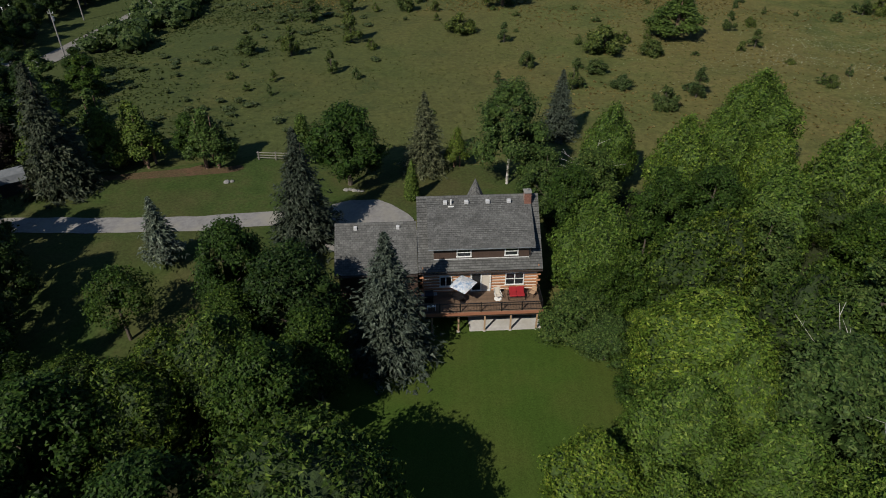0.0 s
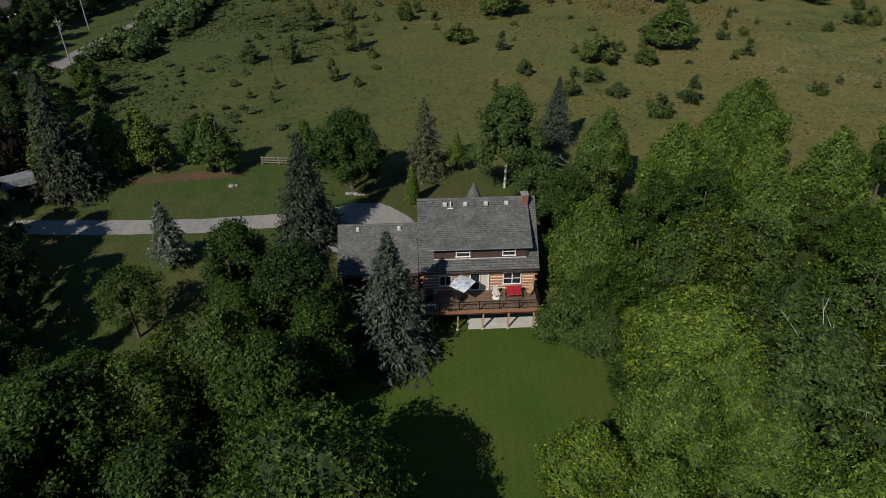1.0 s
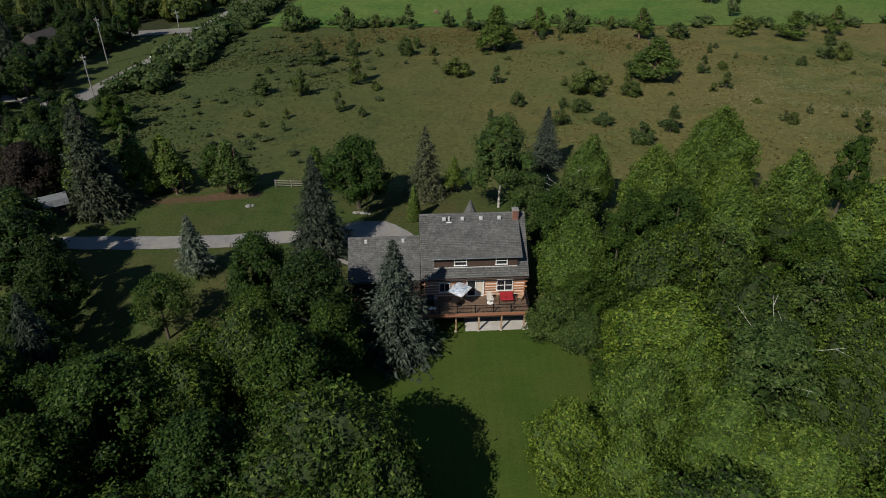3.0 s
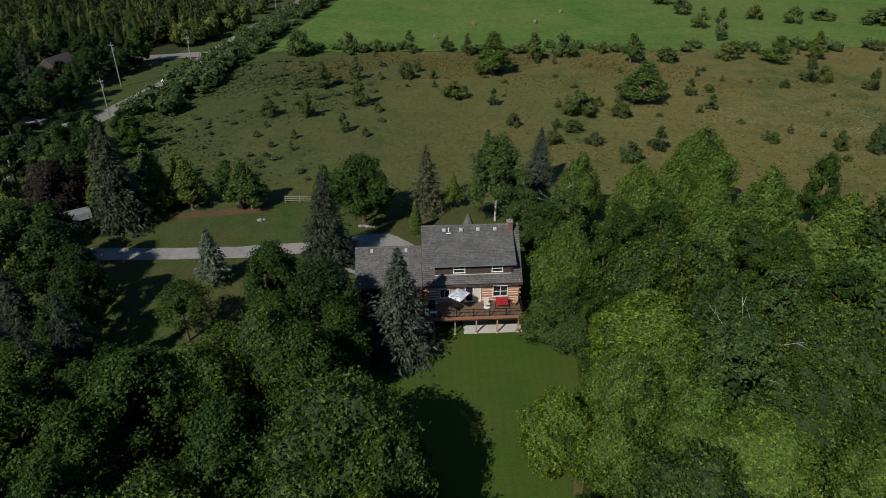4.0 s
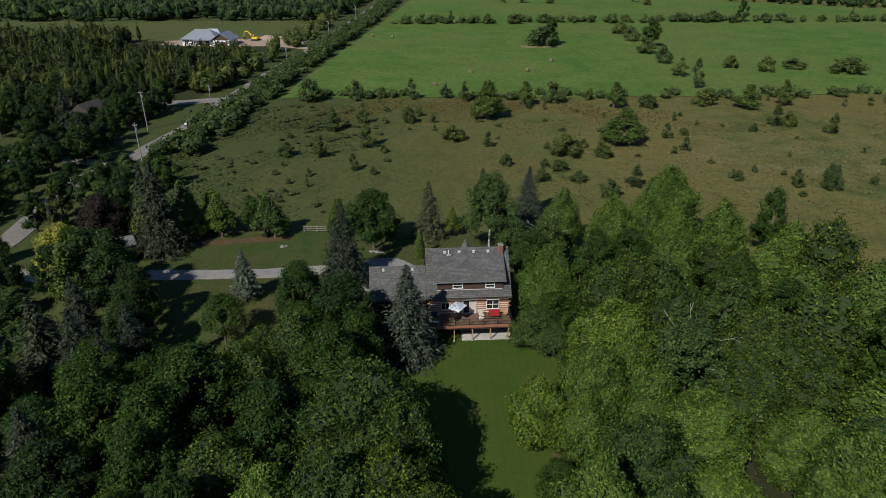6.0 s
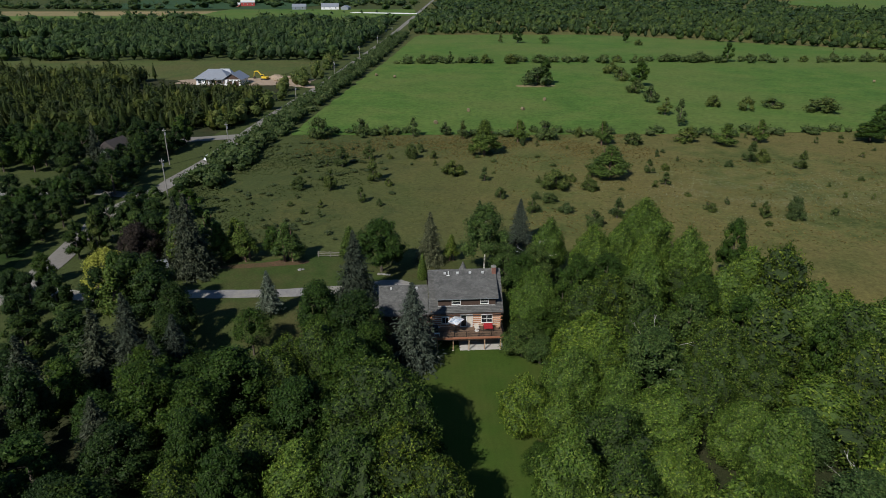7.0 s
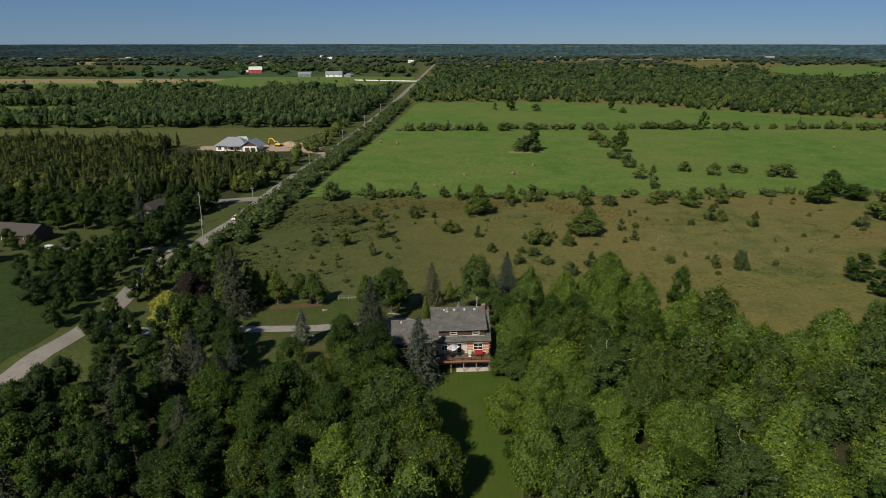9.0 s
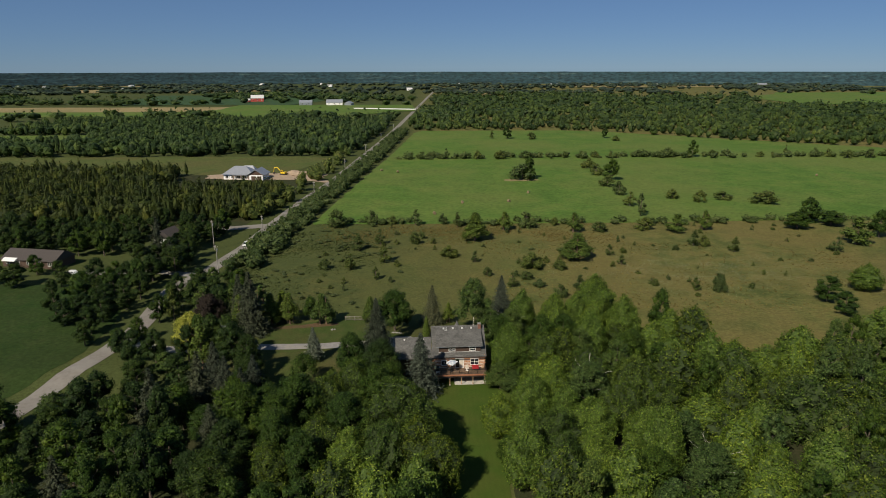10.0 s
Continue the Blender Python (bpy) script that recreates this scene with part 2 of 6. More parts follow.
M_VENT = plain("vent_grey", (0.50, 0.50, 0.49), 0.6)
M_MORTAR = plain("mortar", (0.28, 0.19, 0.15), 0.95)
M_REDFABRIC = surface("red_fabric", (0.24, 0.008, 0.012), (0.33, 0.012, 0.018), 14.0, 0.85, 0, 0.4, 0.01)
M_WHITEFAB = surface("umbrella_fabric", (0.80, 0.82, 0.84), (0.88, 0.89, 0.90), 2.0, 0.85, 0, 0.2, 0.01, None, (0.36, 0.48, 0.64), 2.6)
M_BEIGE = surface("sling_fabric", (0.50, 0.45, 0.37), (0.62, 0.56, 0.47), 16.0, 0.85)
M_STONE = surface("stone", (0.17, 0.165, 0.15), (0.27, 0.26, 0.24), 3.0, 0.95, 0, 0.6, 0.03, None, None, 0.6, 0.2)
M_WOODGREY = surface("weathered_wood", (0.14, 0.13, 0.11), (0.24, 0.22, 0.19), 5.0, 0.9, 0, 0.4, 0.01, (0.5, 4, 4))
M_POLE = surface("utility_wood", (0.20, 0.185, 0.17), (0.32, 0.30, 0.28), 4.0, 0.9, 0, 0.3, 0.01, (4, 4, 0.3))
M_STEEL = plain("galvanised", (0.45, 0.47, 0.50), 0.4, 0.8)
M_METALROOF = surface("metal_roof", (0.30, 0.32, 0.35), (0.38, 0.40, 0.43), 1.2, 0.45, 0.5, 0.1, 0.01)
M_SHEDROOF = surface("shed_roof", (0.10, 0.11, 0.12), (0.17, 0.18, 0.19), 1.5, 0.8, 0, 0.2, 0.01)
M_WHITEWALL = plain("white_wall", (0.78, 0.78, 0.77), 0.7)
M_BARNRED = plain("barn_red", (0.36, 0.05, 0.04), 0.8)
M_GARAGE = plain("garage_brown", (0.075, 0.042, 0.028), 0.6)
M_BROWNROOF = surface("brown_roof", (0.040, 0.034, 0.031), (0.066, 0.056, 0.050), 2.5, 0.9, 0, 0.4, 0.03)
M_YELLOW = plain("machine_yellow", (0.70, 0.48, 0.03), 0.45)
M_RUBBER = plain("tyre_rubber", (0.02, 0.02, 0.02), 0.9)
M_CARWHITE = plain("car_white", (0.78, 0.79, 0.80), 0.25)
M_CARGLASS = plain("car_glass", (0.02, 0.025, 0.03), 0.08)
M_BALE = surface("hay_bale", (0.13, 0.105, 0.055), (0.20, 0.16, 0.085), 3.0, 0.95, 0, 0.7, 0.05)

M_GLASS, _t, _b = nodes_of("window_glass")
_b.inputs["Base Color"].default_value, _b.inputs["Roughness"].default_value = (0.015, 0.018, 0.020, 1), 0.05
_v = noise_of(_t, 1.5, 2.0)
_t.links.new(ramp(_t, _v, [(0.4, (0.010, 0.012, 0.014)), (0.7, (0.03, 0.034, 0.038))]), _b.inputs["Base Color"])


def shingle_material(name, dark, light):
    m, t, bsdf = nodes_of(name)
    co = t.nodes.new("ShaderNodeTexCoord").outputs["Object"]
    sep = t.nodes.new("ShaderNodeSeparateXYZ")
    t.links.new(co, sep.inputs[0])
    com = t.nodes.new("ShaderNodeCombineXYZ")
    t.links.new(sep.outputs["X"], com.inputs["X"])
    t.links.new(sep.outputs["Y"], com.inputs["Y"])
    br = add(t, "ShaderNodeTexBrick", Scale=1.0)
    br.inputs["Color1"].default_value, br.inputs["Color2"].default_value = (*dark, 1), (*light, 1)
    br.inputs["Mortar"].default_value = (dark[0] * 0.55, dark[1] * 0.55, dark[2] * 0.55, 1)
    br.inputs["Mortar Size"].default_value = 0.012
    br.inputs["Brick Width"].default_value, br.inputs["Row Height"].default_value = 0.33, 0.17
    t.links.new(com.outputs[0], br.inputs["Vector"])
    stain = noise_of(t, 0.7, 4.0, 0.6)
    col = blend(t, 1.0, br.outputs["Color"], ramp(t, stain, [(0.3, (0.75,) * 3), (0.7, (1.2,) * 3)]), "MULTIPLY")
    fine = noise_of(t, 4.0, 5.0, 0.7)
    col = blend(t, 1.0, col, ramp(t, fine, [(0.3, (0.72,) * 3), (0.7, (1.25,) * 3)]), "MULTIPLY")
    t.links.new(col, bsdf.inputs["Base Color"])
    bsdf.inputs["Roughness"].default_value = 0.9
    bump(t, bsdf, br.outputs["Fac"], 0.4, 0.02)
    return m


M_SHINGLE = shingle_material("shingle_grey", (0.078, 0.078, 0.073), (0.124, 0.123, 0.115))


# ---- building helpers ----
def mesh_of(name, verts, faces, mat, smooth=False):
    me = bpy.data.meshes.new(name)
    me.from_pydata(verts, [], faces)
    me.materials.append(mat)
    if smooth:
        me.polygons.foreach_set("use_smooth", [True] * len(me.polygons))
    me.update()
    return me


def piece(name, verts, faces, mat, parent=None, label="", smooth=False):
    ob = new(name, mesh_of(name, verts, faces, mat, smooth))
    ob.parent = parent
    return tagged(ob, label)


def part(name, bm, mat, parent=None, label="", smooth=False):
    me = bpy.data.meshes.new(name)
    bm.to_mesh(me)
    bm.free()
    me.materials.append(mat)
    if smooth:
        me.polygons.foreach_set("use_smooth", [True] * len(me.polygons))
    ob = new(name, me)
    ob.parent = parent
    return tagged(ob, label)


def thing(name, m, label, category, group="", kind=""):
    ob = new(name)
    ob.matrix_world = m
    ob.empty_display_size = 0.2
    return tagged(ob, label, category, group, kind)


def slab(bm, lo, hi, bevel=0.0, m=None):
    """Adds a box from corner lo to corner hi, with its edges eased."""
    size = [h - l for l, h in zip(lo, hi)]
    mid = [(h + l) / 2 for l, h in zip(lo, hi)]
    made = bmesh.ops.create_cube(bm, size=1, matrix=(m or Matrix()) @ Matrix.Translation(mid) @ Matrix.Diagonal((*size, 1)))["verts"]
    if bevel:
        edges = list({e for v in made for e in v.link_edges})
        bmesh.ops.bevel(bm, geom=edges, offset=bevel, segments=1, affect="EDGES")
    return bm


def block(lo, hi, bevel=0.0, m=None):
    return slab(bmesh.new(), lo, hi, bevel, m)


def rod(bm, a, b, r0, r1=None, sides=8):
    a, b = Vector(a), Vector(b)
    d = b - a
    m = Matrix.Translation((a + b) / 2) @ d.to_track_quat("Z", "Y").to_matrix().to_4x4()
    bmesh.ops.create_cone(bm, cap_ends=True, segments=sides, radius1=r0, radius2=r0 if r1 is None else r1, depth=d.length, matrix=m)
    return bm


def prism(bm, profile, x0, x1):
    """A solid of the (y, z) outline, drawn out from x0 to x1."""
    a = [bm.verts.new((x0, y, z)) for y, z in profile]
    b = [bm.verts.new((x1, y, z)) for y, z in profile]
    n = len(profile)
    bm.faces.new(a), bm.faces.new(b[::-1])
    for i in range(n):
        bm.faces.new((a[i], b[i], b[(i + 1) % n], a[(i + 1) % n]))
    bmesh.ops.recalc_face_normals(bm, faces=bm.faces)
    return bm


def smooth_step(a, b, v):
    k = min(1.0, max(0.0, (v - a) / (b - a)))
    return k * k * (3 - 2 * k)


def height(x, y):
    """The lie of the land: the back yard is a storey lower than the drive, the road runs in a slight hollow."""
    foot = 48.5 - 5.5 * smooth_step(-10, -16, x)
    h = 2.0 * smooth_step(foot, foot + 12, y) - 1.3 * smooth_step(-45, -62, x) * (1 - smooth_step(250, 400, y))
    h += 0.35 * (noise.noise((x * 0.03, y * 0.03, 3.0))) * smooth_step(75, 120, y) * (1 - smooth_step(175, 260, y)) * (1 - smooth_step(150, 250, abs(x)))
    return h


def spline(points, step):
    """Points along a smooth line through those given."""
    p = [Vector((*q[:2], 0)) for q in points]
    p = [2 * p[0] - p[1]] + p + [2 * p[-1] - p[-2]]
    out = []
    for i in range(1, len(p) - 2):
        n = max(1, int((p[i + 1] - p[i]).length / step))
        for k in range(n):
            s = k / n
            out.append(0.5 * ((2 * p[i]) + (p[i + 1] - p[i - 1]) * s + (2 * p[i - 1] - 5 * p[i] + 4 * p[i + 1] - p[i + 2]) * s * s + (3 * p[i] - p[i - 1] - 3 * p[i + 1] + p[i + 2]) * s ** 3))
    return out + [p[-2]]


def ribbon(name, points, width, mat, lift, label, category, step=2.0, wobble=0.25):
    line = spline(points, step)
    verts, faces, cols = [], [], 5
    for i, q in enumerate(line):
        d = line[min(i + 1, len(line) - 1)] - line[max(i - 1, 0)]
        s = Vector((d.y, -d.x, 0)).normalized()
        w = width / 2
        for c in range(cols):
            k = c / (cols - 1) * 2 - 1
            edge = wobble * noise.noise((q.x * 0.35, q.y * 0.35, 7.0 + c)) if abs(k) == 1 else 0
            v = q + s * (k * w + edge)
            verts.append((v.x, v.y, height(v.x, v.y) + lift))
    for i in range(len(line) - 1):
        for c in range(cols - 1):
            a = i * cols + c
            faces.append((a, a + 1, a + cols + 1, a + cols))
    return tagged(piece(name, verts, faces, mat), label, category, "", "structure")


def field(name, rows, mat, lift, label, category, step=1.0, cols=24, wobble=0.5, kind="structure"):
    """A sheet of ground cover that lies on the land, between a left and a right edge given at several y."""
    ys = np.arange(rows[0][0], rows[-1][0] + step * 0.5, step)
    left = np.interp(ys, [r[0] for r in rows], [r[1] for r in rows])
    right = np.interp(ys, [r[0] for r in rows], [r[2] for r in rows])
    verts, faces = [], []
    for y, l, r in zip(ys, left, right):
        l += wobble * 2 * noise.noise((y * 0.22 / max(1, step / 2), 1.0, 5.0))
        r += wobble * 2 * noise.noise((y * 0.22 / max(1, step / 2), 9.0, 5.0))
        for c in range(cols):
            x = l + (r - l) * c / (cols - 1)
            yy = y + (wobble * noise.noise((x * 0.3, 2.0, 8.0)) if y in (ys[0], ys[-1]) else 0)
            verts.append((x, yy, height(x, yy) + lift))
    for i in range(len(ys) - 1):
        for c in range(cols - 1):
            a = i * cols + c
            faces.append((a, a + 1, a + cols + 1, a + cols))
    return tagged(piece(name, verts, faces, mat), label, category, "", kind)


# ---- the land ----
def distance_backdrop():
    """The far plain, blue haze painted in: one plain curved band along the horizon."""
    m, t, bsdf = nodes_of("hazy_plain")
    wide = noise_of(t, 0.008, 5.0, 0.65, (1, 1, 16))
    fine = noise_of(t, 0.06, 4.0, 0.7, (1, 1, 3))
    # blue-green tones carry the haze, pale streaks are fields
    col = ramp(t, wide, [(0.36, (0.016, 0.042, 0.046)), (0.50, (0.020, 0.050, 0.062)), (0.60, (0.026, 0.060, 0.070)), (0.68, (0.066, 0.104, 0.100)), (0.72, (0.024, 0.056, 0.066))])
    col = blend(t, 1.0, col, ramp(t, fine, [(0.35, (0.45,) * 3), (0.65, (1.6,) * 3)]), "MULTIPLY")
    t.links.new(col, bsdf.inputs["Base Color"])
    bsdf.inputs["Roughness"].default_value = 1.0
    verts, faces, n, r = [], [], 120, 2700.0
    for i in range(n + 1):
        a = radians(-55 + 110 * i / n)
        x, y = r * math.sin(a), r * math.cos(a)
        crest = 50.0 + 1.2 * noise.noise((i * 0.35, 0.0, 4.0))
        verts += [(x, y, -10.0), (x, y, crest)]
    for i in range(n):
        faces.append((2 * i, 2 * i + 2, 2 * i + 3, 2 * i + 1))
    tagged(piece("backdrop", verts, faces, m), "distant plain along the horizon with blue-green haze in its colour", "backdrop", "", "structure")


distance_backdrop()


def steps_out(parts):
    out = []
    for a, b, s in parts:
        out += list(np.arange(a, b, s))
    return out


XS = steps_out([(-5600, -1200, 400), (-1200, -300, 60), (-300, -90, 8), (-90, 100, 1.75), (100, 300, 8), (300, 1200, 60), (1200, 5601, 400)])
YS = steps_out([(-900, -60, 60), (-60, 120, 1.75), (120, 300, 5), (300, 900, 40), (900, 4701, 200)])
gv = [(x, y, height(x, y)) for y in YS for x in XS]
nx = len(XS)
gf = [(j * nx + i, j * nx + i + 1, (j + 1) * nx + i + 1, (j + 1) * nx + i) for j in range(len(YS) - 1) for i in range(nx - 1)]
tagged(piece("ground", gv, gf, M_MEADOW, None, "", True), "rolling ground of rough meadow grass to the horizon", "ground", "", "structure")

field("lawn_back", [(-30, 4.5, 9), (10, 1, 10), (24, -3, 11), (30, -8, 12), (34, -9, 16), (42, -10, 17), (47, -12, 17), (52, -12, -9.5)], M_LAWN, 0.05,
      "mown green back lawn below the deck", "lawn")
field("lawn_front", [(38, -36, -25), (42, -40, -22), (50, -46, -12), (55, -50, -9.9), (61, -52, -6), (66, -50, 11), (72, -44, 11), (75, -36, 6), (78, -28, -14)], M_FRONT, 0.05,
      "mown front lawn with dry brownish patches", "lawn")
field("bare_patch", [(71.5, -44.0, -42.0), (72.6, -43.5, -33.0), (73.6, -40.0, -27.0), (74.8, -34.0, -26.0), (75.6, -32.0, -27.0)], M_BARE, 0.062, "bare reddish earth at the edge of the front lawn", "ground", 0.5, 24, 0.8)
field("forest_floor_west", [(-60, -75, 3), (10, -72, 0.5), (26, -66, -8.5), (37, -60, -10.5), (41, -58, -41)], M_FOREST_FLOOR, 0.03, "dark leaf-strewn ground under the trees", "ground", 2.0)
field("forest_floor_east", [(-60, 9, 110), (10, 10.5, 110), (26, 12, 105), (34, 16.5, 95), (50, 17.5, 78), (58, 12, 66), (68, 12, 44)], M_FOREST_FLOOR, 0.03, "dark leaf-strewn ground under the trees", "ground", 2.0)
field("grass_lane", [(4, -62, -57), (14, -64, -58.5), (25, -66, -60.5), (34, -67.5, -62)], M_FRONT, 0.06, "narrow grassy lane between trees", "lawn", 1.5)
field("hayfield", [(183, -50, 91), (186, -51, 205), (240, -46, 265), (335, -37, 335), (392, -31, 385), (440, -27, 360), (490, -23, 290), (575, -16, 180), (596, -8, 130)], M_HAY, 0.12,
      "bright green mown hayfield with a few bales", "field", 4.0, 40, 0.8)
field("pasture", [(40, -130, -92), (52, -140, -86), (62, -150, -83), (80, -160, -84), (100, -160, -90), (112, -150, -100)], M_PASTURE, 0.06, "green pasture grass beyond the road", "field", 2.0)
field("side_field", [(318, -330, -95), (345, -330, -82), (385, -340, -72), (398, -340, -90)], M_STRIP, 0.15, "olive mown strip of field before a wood", "field", 4.0)
field("young_wood_floor", [(186, -330, -80), (240, -330, -75), (296, -330, -68), (318, -330, -138)], M_FOREST_FLOOR, 0.08, "dark ground under a young wood", "ground", 4.0)
field("far_field", [(480, -470, -330), (560, -430, -300)], M_HAY, 0.3, "small bright green field", "field", 8.0)
field("dark_field", [(800, -760, -130), (905, -800, -40)], M_HAY, 0.5, "green field near a farm", "field", 15.0, 20, 4)
field("stubble_field", [(905, -860, -330), (1030, -900, -300)], M_STUBBLE, 0.5, "pale tan stubble field", "field", 15.0, 20, 4)
field("crop_field", [(1090, -560, -240), (1500, -640, -150)], M_CROP, 0.6, "dark green crop field", "field", 30.0, 20, 6)
field("farm_field", [(905, -330, -20), (1080, -330, -30)], M_HAY, 0.55, "bright green field round farm barns", "field", 15.0, 20, 4)
field("tan_field", [(1700, -1100, -500), (1950, -1200, -420)], M_STUBBLE, 0.8, "pale tan field far away", "field", 40.0, 16, 8)
field("tan_field", [(1500, 120, 330), (1640, 110, 360)], M_STUBBLE, 0.8, "pale tan field far away", "field", 40.0, 16, 8)
field("green_field", [(1050, 640, 1100), (1350, 700, 1500), (1600, 900, 1900)], M_HAY, 0.8, "sloping green field far away", "field", 40.0, 16, 8)
field("tan_field", [(2100, 500, 1100), (2300, 500, 1200)], M_STUBBLE, 1.2, "pale tan field far away", "field", 60.0, 16, 8)
field("tan_field", [(2280, -1500, -900), (2400, -1600, -700)], M_STUBBLE, 1.2, "pale tan field far away", "field", 60.0, 16, 8)

field("dry_patch", [(286, 44, 52), (288, 40, 60), (291, 41, 61), (294, 46, 58)], M_STUBBLE, 0.16, "dry tan grass round a clump of trees", "ground", 1.0, 10, 1.0)
ROAD_LINE = [(-89, 20), (-83.4, 44), (-78.6, 60), (-76.6, 76), (-78, 92), (-79, 108), (-75, 122), (-72.5, 140), (-70.2, 158), (-68.5, 190), (-64.5, 243), (-57, 310), (-50, 400), (-40, 555), (-36, 640), (-20, 1000), (20, 1900)]
ribbon("road", ROAD_LINE, 4.9, M_ROAD, 0.10, "worn pale grey rural road", "road", 3.0)
ribbon("side_road", [(-70, 187), (-80, 184), (-92, 181), (-104, 182)], 7.0, M_ROAD, 0.12, "pale grey side road joining the road", "road")
ribbon("driveway", [(-76.6, 76), (-73.8, 68), (-66, 64), (-56, 62.2), (-43, 61.2), (-30, 61.3), (-20, 62.2), (-12, 63.4), (-8, 64)], 3.1, M_GRAVEL, 0.11, "grey gravel driveway", "driveway", 1.0)
field("gravel_court", [(56.3, -12.6, -1.5), (60, -13.5, -2.6), (62, -13.5, -3.0), (65.5, -13, -5.6), (66.2, -11, -7)], M_GRAVEL, 0.13, "grey gravel parking court before the house", "driveway", 0.5)
ribbon("new_drive", [(-60, 293), (-72, 300), (-88, 306), (-100, 304)], 6, M_EARTH, 0.2, "bare earth drive to a new house", "driveway")
field("bare_earth", [(300, -112, -84), (306, -136, -66), (318, -136, -64), (324, -120, -70)], M_EARTH, 0.22, "bare tan earth of a building site", "ground", 2.0, 12, 2)
ribbon("farm_track", [(-78, 120), (-95, 124), (-117, 122)], 4, M_GRAVEL, 0.12, "gravel drive to a brown house", "driveway")

# ---- plants ----
ICO = [(0, 0, -1), (0.724, -0.526, -0.447), (-0.276, -0.851, -0.447), (-0.894, 0, -0.447), (-0.276, 0.851, -0.447), (0.724, 0.526, -0.447),
       (0.276, -0.851, 0.447), (-0.724, -0.526, 0.447), (-0.724, 0.526, 0.447), (0.276, 0.851, 0.447), (0.894, 0, 0.447), (0, 0, 1)]
ICO_V = np.array(ICO)
ICO_F = np.array([(0, 1, 2), (1, 0, 5), (0, 2, 3), (0, 3, 4), (0, 4, 5), (1, 5, 10), (2, 1, 6), (3, 2, 7), (4, 3, 8), (5, 4, 9),
                  (1, 10, 6), (2, 6, 7), (3, 7, 8), (4, 8, 9), (5, 9, 10), (6, 10, 11), (7, 6, 11), (8, 7, 11), (9, 8, 11), (10, 9, 11)])


def unit(a):
    return a / np.maximum(np.linalg.norm(a, axis=-1, keepdims=True), 1e-9)


def tufts(c, n, size, rng, long=1.0, axis=None):
    """Pairs of pointed leaf sprays about the places c, facing n, and lying along the axis if one is given."""
    c, n = np.repeat(c, 2, 0), np.repeat(n, 2, 0)
    k = len(c)
    size = np.repeat(np.broadcast_to(np.asarray(size, float), (k // 2,)), 2)
    s = (size * rng.uniform(0.65, 1.4, k))[:, None]
    c = c + rng.normal(size=(k, 3)) * s * 0.75
    n = unit(n + rng.normal(size=(k, 3)) * 0.3)
    lead = rng.normal(size=(k, 3)) if axis is None else np.cross(np.repeat(axis, 2, 0) + rng.normal(size=(k, 3)) * 0.35, n)
    t = unit(np.cross(n, lead))
    b = np.cross(n, t)
    v = np.stack([c - t * s * 0.55 * long - b * s * 0.48, c + t * s * 0.85 * long, c - t * s * 0.45 * long + b * s * 0.48 + n * s * 0.15], 1)
    return v.reshape(-1, 3), np.arange(3 * k).reshape(k, 3)


def joined(blocks):
    verts, faces, base = [], [], 0
    for v, f in blocks:
        verts.append(v)
        faces += (f + base).tolist()
        base += len(v)
    return np.concatenate(verts).tolist(), faces


def crown_lobed(rng, h, r, low, count, leaves, size, taper, lift=0.35, solid=0.70, point=0.62):
    """A broadleaf crown: many leafy lobes round an egg, with gaps between them."""
    lite = leaves <= 2600
    count = max(20, int(count * 0.55)) if lite else count
    u = rng.uniform(0.02, 1.0, count) ** 0.85
    a = np.arange(count) * 2.399 + rng.uniform(0, 0.7, count)
    prof = np.sin(np.pi * np.clip(0.14 + 0.86 * u ** taper, 0, 1)) ** point
    rad = r * prof * rng.uniform(0.30 if lite else 0.50, 0.84, count)
    solid = 0.9 if lite and solid > 0.5 else solid
    z = low + (h - low) * (0.06 + 0.86 * u)
    lob = np.stack([rad * np.cos(a), rad * np.sin(a), z], 1)
    lr = r * rng.uniform(0.20 if lite else 0.17, 0.32 if lite else 0.30, count) * (0.65 + 0.35 * prof)
    mid = np.array([0, 0, low + (h - low) * 0.42])
    blocks = []
    for p, q in zip(lob, lr):
        core = ICO_V * (q * solid, q * solid, q * solid * 0.9) + rng.normal(size=(12, 3)) * q * 0.08 + p
        blocks.append((core, ICO_F))
    if not lite:
        blocks.append((ICO_V * (r * 0.26, r * 0.26, (h - low) * 0.24) + mid, ICO_F))
    per = (leaves * lr ** 2 / np.sum(lr ** 2)).astype(int)
    for p, q, k in zip(lob, lr, per):
        d = unit(rng.normal(size=(k, 3)) + unit(p - mid) * 0.75 + np.array([0, 0, 0.35]))
        c = p + d * q * rng.uniform(0.72, 1.32, (k, 1)) * (1, 1, 0.95)
        blocks.append(tufts(c, d + unit(p - mid) * 0.45 + rng.normal(size=(k, 3)) * 0.62 + np.array([0, 0, lift]), size, rng))
    return joined(blocks)


